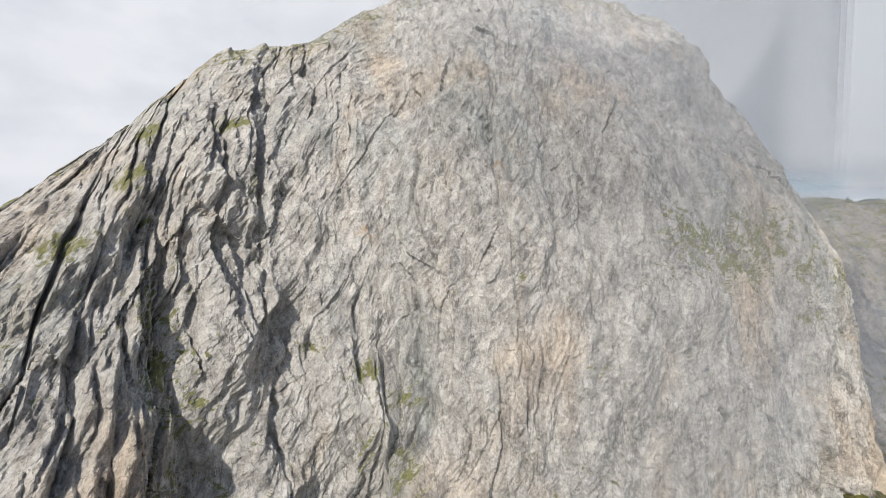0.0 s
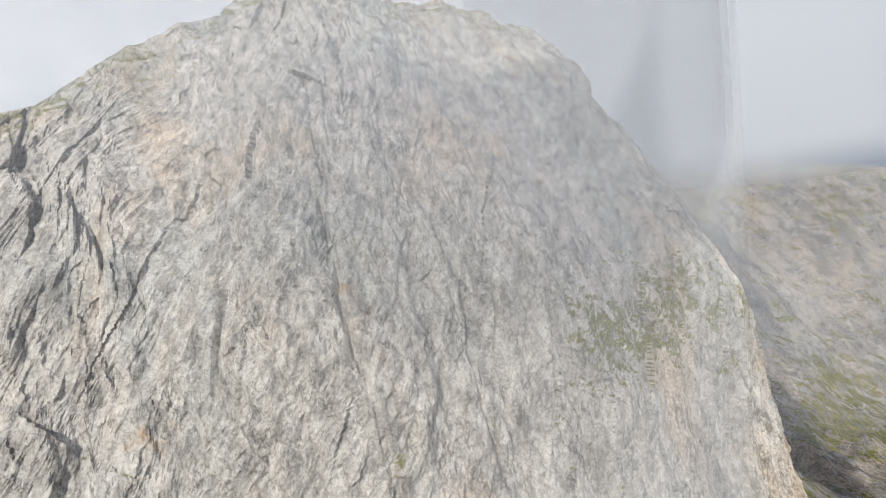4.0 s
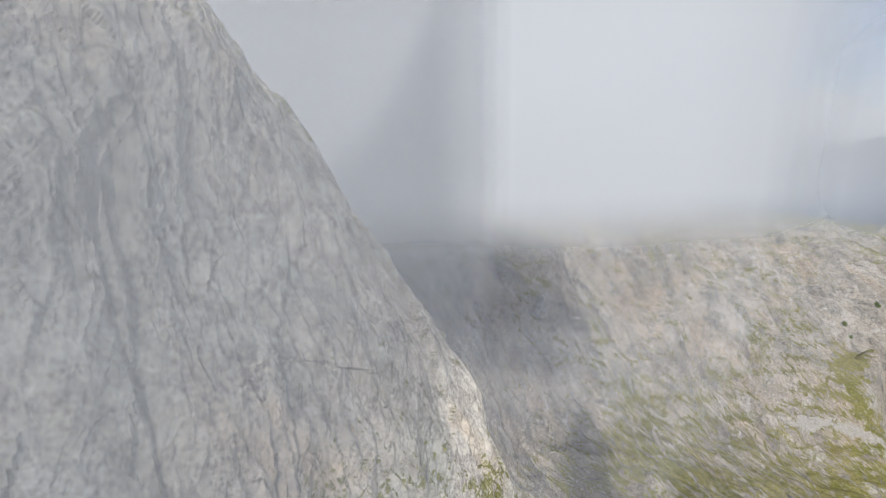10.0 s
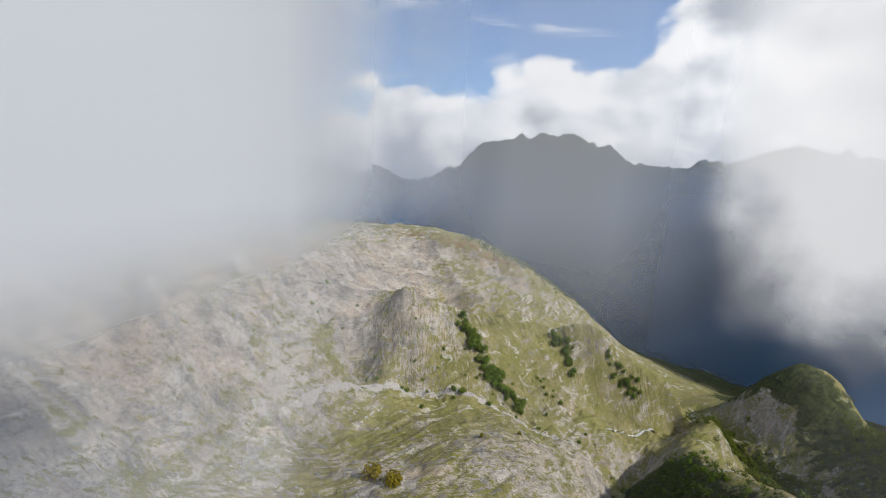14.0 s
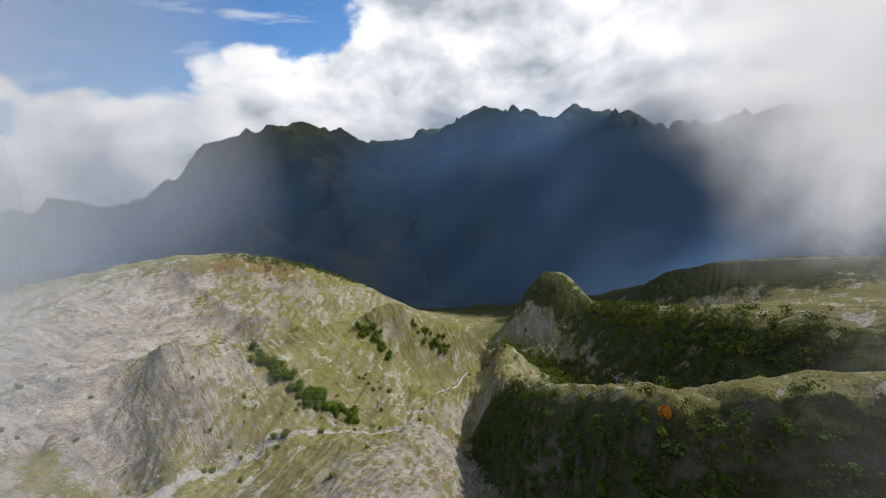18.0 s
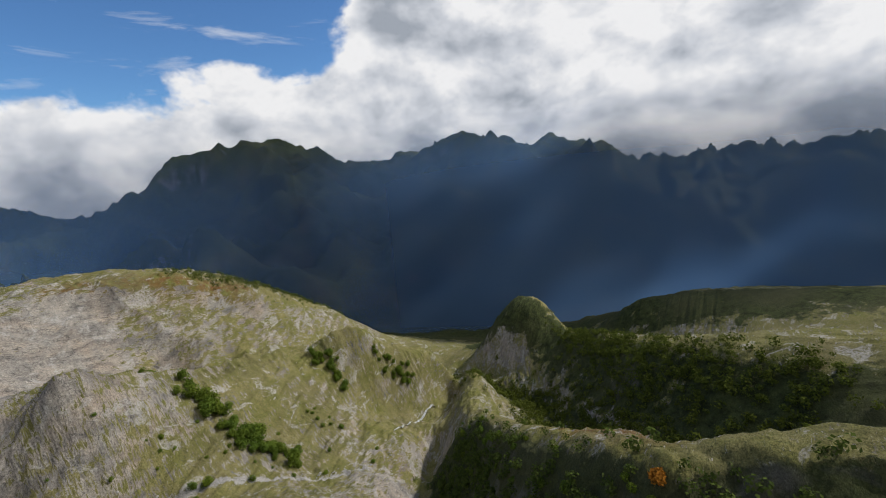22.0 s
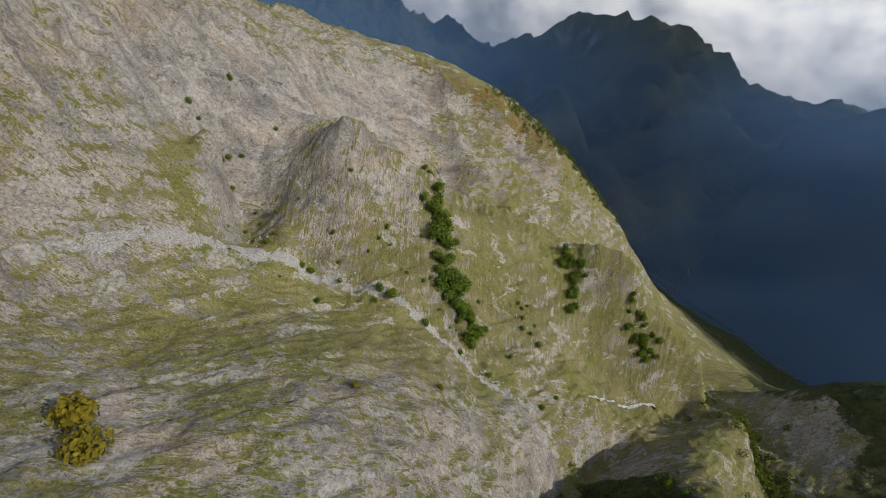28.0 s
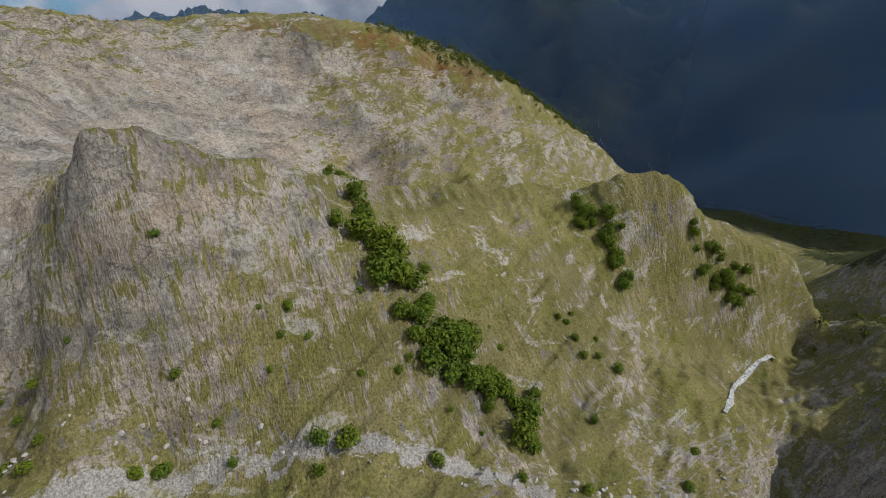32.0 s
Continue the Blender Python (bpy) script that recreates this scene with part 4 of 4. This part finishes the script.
def make_tree(name, label, category, seed, tall, wide, leaf_mat, trunk_share, count=420, group=""):
    rng = random.Random(seed)
    tree = new(name)
    tagged(tree, label, category, group)
    bm = bmesh.new()
    top = tall * 0.72
    bend = [(0, 0, -0.8), (rng.uniform(-.1, .1), rng.uniform(-.1, .1), tall * 0.2), (rng.uniform(-.2, .2), rng.uniform(-.2, .2), tall * 0.45), (rng.uniform(-.3, .3), rng.uniform(-.3, .3), top)]
    r = 0.035 * tall
    tube(bm, bend, (r * 1.3, r, r * 0.7, r * 0.25))
    part("trunk", bm, BARK, tree)
    for k in range(4):
        bm = bmesh.new()
        a = k * 1.57 + rng.uniform(-0.5, 0.5)
        z0 = tall * rng.uniform(0.22, 0.45)
        tube(bm, [(0, 0, z0), (math.cos(a) * wide * 0.2, math.sin(a) * wide * 0.2, z0 + tall * 0.12), (math.cos(a) * wide * 0.36, math.sin(a) * wide * 0.36, z0 + tall * 0.26)], (r * 0.45, r * 0.3, r * 0.1), 5)
        part("limb", bm, BARK, tree)
    verts, faces = crown_quads(rng, tall, wide, count, tall * trunk_share, 0.075 * wide + 0.12)
    me = bpy.data.meshes.new("crown")
    me.from_pydata(verts, [], faces)
    me.materials.append(leaf_mat)
    ob = new("crown", me)
    ob.parent = tree
    return tree


def scatter(rng, line, width, count):
    """Places strewn along a line, width metres to each side."""
    pts = along([p[:2] + (0,) for p in line], 2.0)
    out = []
    for _ in range(count):
        p = pts[rng.randrange(len(pts))]
        out.append((p[0] + rng.gauss(0, width * 0.5), p[1] + rng.gauss(0, width * 0.5)))
    return out


rng = random.Random(5)
kinds = {
    "beech": [make_tree("beech_tree", "round green mountain beech standing on the slope", "tree", 10 + k, 8.0 + k, 6.0 + 0.6 * k, LEAF_GREEN, 0.18, 520, "beeches in the gully") for k in range(4)],
    "bush": [make_tree("bush", "low round green bush on grass and rock", "bush", 30 + k, 3.6 + 0.5 * k, 4.2 + 0.4 * k, LEAF_GREEN, 0.08, 320, "bushes on the slope") for k in range(3)],
    "yellow": [make_tree("yellow_bush", "yellow-green bush turning with autumn", "bush", 50 + k, 4.6 + 0.8 * k, 5.2 + 0.6 * k, LEAF_YELLOW, 0.08, 420, "autumn bushes") for k in range(2)],
    "orange": [make_tree("orange_tree", "orange autumn tree on the ridge edge", "tree", 70, 5.0, 4.4, LEAF_ORANGE, 0.15, 380)],
}
first = {t.name: True for ts in kinds.values() for t in ts}


def plant(kind, x, y, size=1.0):
    t = kinds[kind][rng.randrange(len(kinds[kind]))]
    m = pose(x, y, ground_z(x, y) - 0.1, 0, 0, rng.uniform(0, 360))
    t = t if first.pop(t.name, False) else copy_thing(t, m)
    t.matrix_basis = m @ Matrix.Diagonal((size, size, size * rng.uniform(0.85, 1.15), 1))


# bushes along the scree, at their own places
for x, y, s in ((380, -79, 1.1), (383, -72, 0.8), (377, -70, 0.6), (369, -100, 0.8), (352, -140, 0.7), (386, -186, 0.8), (392, -29, 0.7), (393, -34, 0.8), (398, -9, 0.7), (430, 34, 1.0), (426, 28, 0.9), (344, -178, 0.7), (352, -190, 0.6), (360, -122, 0.5), (404, -2, 0.6), (388, -50, 0.5)):
    plant("bush", x, y, s)
for x, y, s in ((277, 15, 1.6), (266, 6, 1.2), (300, -60, 0.5), (318, -100, 0.5)):
    plant("yellow", x, y, s)
plant("orange", 143, -97, 1.0)
# the wooded gully below the front ridge
for x, y in scatter(rng, [(446, -104), (432, -110), (418, -114), (404, -114), (396, -126), (386, -131), (376, -130)], 9, 60):
    plant("beech", x, y, rng.uniform(0.5, 1.0))
for x, y in scatter(rng, [(452, -224), (440, -228), (429, -228)], 9, 26):
    plant("beech", x, y, rng.uniform(0.5, 0.8))
for x, y in scatter(rng, [(424, -276), (414, -288), (408, -300)], 8, 22):
    plant("beech", x, y, rng.uniform(0.45, 0.8))
for x, y in scatter(rng, [(545, -110), (548, -118)], 5, 7):
    plant("beech", x, y, rng.uniform(0.5, 0.8))
for x, y in scatter(rng, [(440, 30), (415, -5), (400, -60), (395, -150), (400, -210)], 26, 48):
    plant("bush", x, y, rng.uniform(0.3, 0.7))
for x, y in scatter(rng, [p for p in RIDGE_A[4:10]], 14, 40):
    plant("bush", x + 4, y + 10, rng.uniform(0.4, 0.8))


def forest(name, label, places, size, mat, leaf=0.5, count=46):
    """Many small crowns in one mesh."""
    rg = random.Random(len(places))
    verts, faces = [], []
    xs, ys = np.array([p[0] for p in places]), np.array([p[1] for p in places])
    zs = height(xs, ys)
    base = [crown_quads(random.Random(900 + k), 1.0, 0.9, count, 0.15, leaf * 0.24) for k in range(5)]
    for x, y, z in zip(xs, ys, zs):
        v, f = base[rg.randrange(5)]
        s = size * rg.uniform(0.6, 1.25)
        a = rg.uniform(0, 6.28)
        ca, sa = math.cos(a) * s, math.sin(a) * s
        k = len(verts)
        verts += [(x + p.x * ca - p.y * sa, y + p.x * sa + p.y * ca, z - 0.3 + p.z * s) for p in v]
        faces += [(q[0] + k, q[1] + k, q[2] + k, q[3] + k) for q in f]
    me = bpy.data.meshes.new(name)
    me.from_pydata(verts, [], faces)
    me.materials.append(mat)
    return tagged(new(name, me), label, "forest", kind="stuff")


rng = random.Random(8)
forest("forest", "beech wood filling the shaded valley", scatter(rng, VALE[2:], 36, 1000), 6.0, LEAF_DARK, 0.5, 36)
# crowns packed to deepen the dark of the flank's shade
forest("forest", "scrub wood on the shaded flank above the gorge", scatter(rng, RIDGE_A_LIP[1:] + [(300, -215)], 20, 700), 4.6, LEAF_DARK, 0.5, 36)
forest("forest", "dark green scrub on the back of the east ridge", scatter(rng, [(p[0] + 16, p[1] + 2) for p in EAST_CREST[3:]], 18, 500), 4.0, LEAF_DARK, 0.5, 30)
# made dense so the dark crowns also stand in for the ridge's shade
forest("forest", "scattered trees along the lower ridge", scatter(rng, [(p[0], p[1] + 14) for p in RIDGE_B[3:9]], 26, 800), 5.5, LEAF_DARK, 0.5, 36)


def make_boulder(seed):
    rg = random.Random(seed)
    bm = bmesh.new()
    bmesh.ops.create_icosphere(bm, subdivisions=2, radius=0.5)
    off = Vector((rg.uniform(0, 50), rg.uniform(0, 50), 0))
    for v in bm.verts:
        v.co *= 1 + 0.5 * noise.noise(v.co * 1.7 + off)
        v.co.z *= 0.65
    me = bpy.data.meshes.new("boulder")
    bm.to_mesh(me)
    bm.free()
    me.materials.append(BOULDER)
    return tagged(new("boulder", me), "angular pale limestone boulder on the scree", "boulder", "boulders on the scree")


stones = [make_boulder(k) for k in range(5)]
loose = set(range(5))
for x, y in scatter(rng, SCREE[1:7], 6, 150):
    k = rng.randrange(5)
    s = rng.uniform(0.5, 2.0)
    m = pose(x, y, ground_z(x, y) + 0.05 * s, rng.uniform(-20, 20), rng.uniform(-20, 20), rng.uniform(0, 360))
    b = stones[k] if k in loose else copy_thing(stones[k], m)
    loose.discard(k)
    b.matrix_basis = m @ Matrix.Diagonal((s, s * rng.uniform(0.6, 1), s, 1))


def ribbon(name, line, width, mat, label, category, lift=0.4):
    """A strip laid on the ground along a line."""
    pts = np.array(along([(p[0], p[1], 0) for p in line], 3.0))[:, :2]
    for _ in range(3):
        pts[1:-1] = (pts[:-2] + 2 * pts[1:-1] + pts[2:]) / 4
    t = np.gradient(pts, axis=0)
    t /= np.linalg.norm(t, axis=1)[:, None] + 1e-9
    wob = width * (0.7 + 0.4 * fbm(np.arange(len(pts)) / 4.0, np.zeros(len(pts)), 2, 0.5, 3))
    rows = [pts + np.stack([-t[:, 1], t[:, 0]], 1) * (k * wob)[:, None] for k in (-0.5, 0.0, 0.5)]
    zs = np.max([height(r[:, 0], r[:, 1]) for r in rows], axis=0)
    verts = np.concatenate([np.column_stack([r, zs + lift]) for r in rows])
    return tagged(sheet(name, verts, len(pts), 3, mat), label, category, kind="structure")


ribbon("stream", [(360, -220), (366, -236), (373, -250), (380, -270), (386, -291), (388, -303), (386, -316)], 3.2, WATER, "white mountain stream tumbling through the gorge", "stream", 0.3)
ribbon("road", [(1020, -1000), (1077, -1036), (1140, -1068), (1223, -1045), (1259, -1025), (1300, -1040)], 3.6, TRACK, "pale gravel road winding along the valley floor", "road", 2.0)
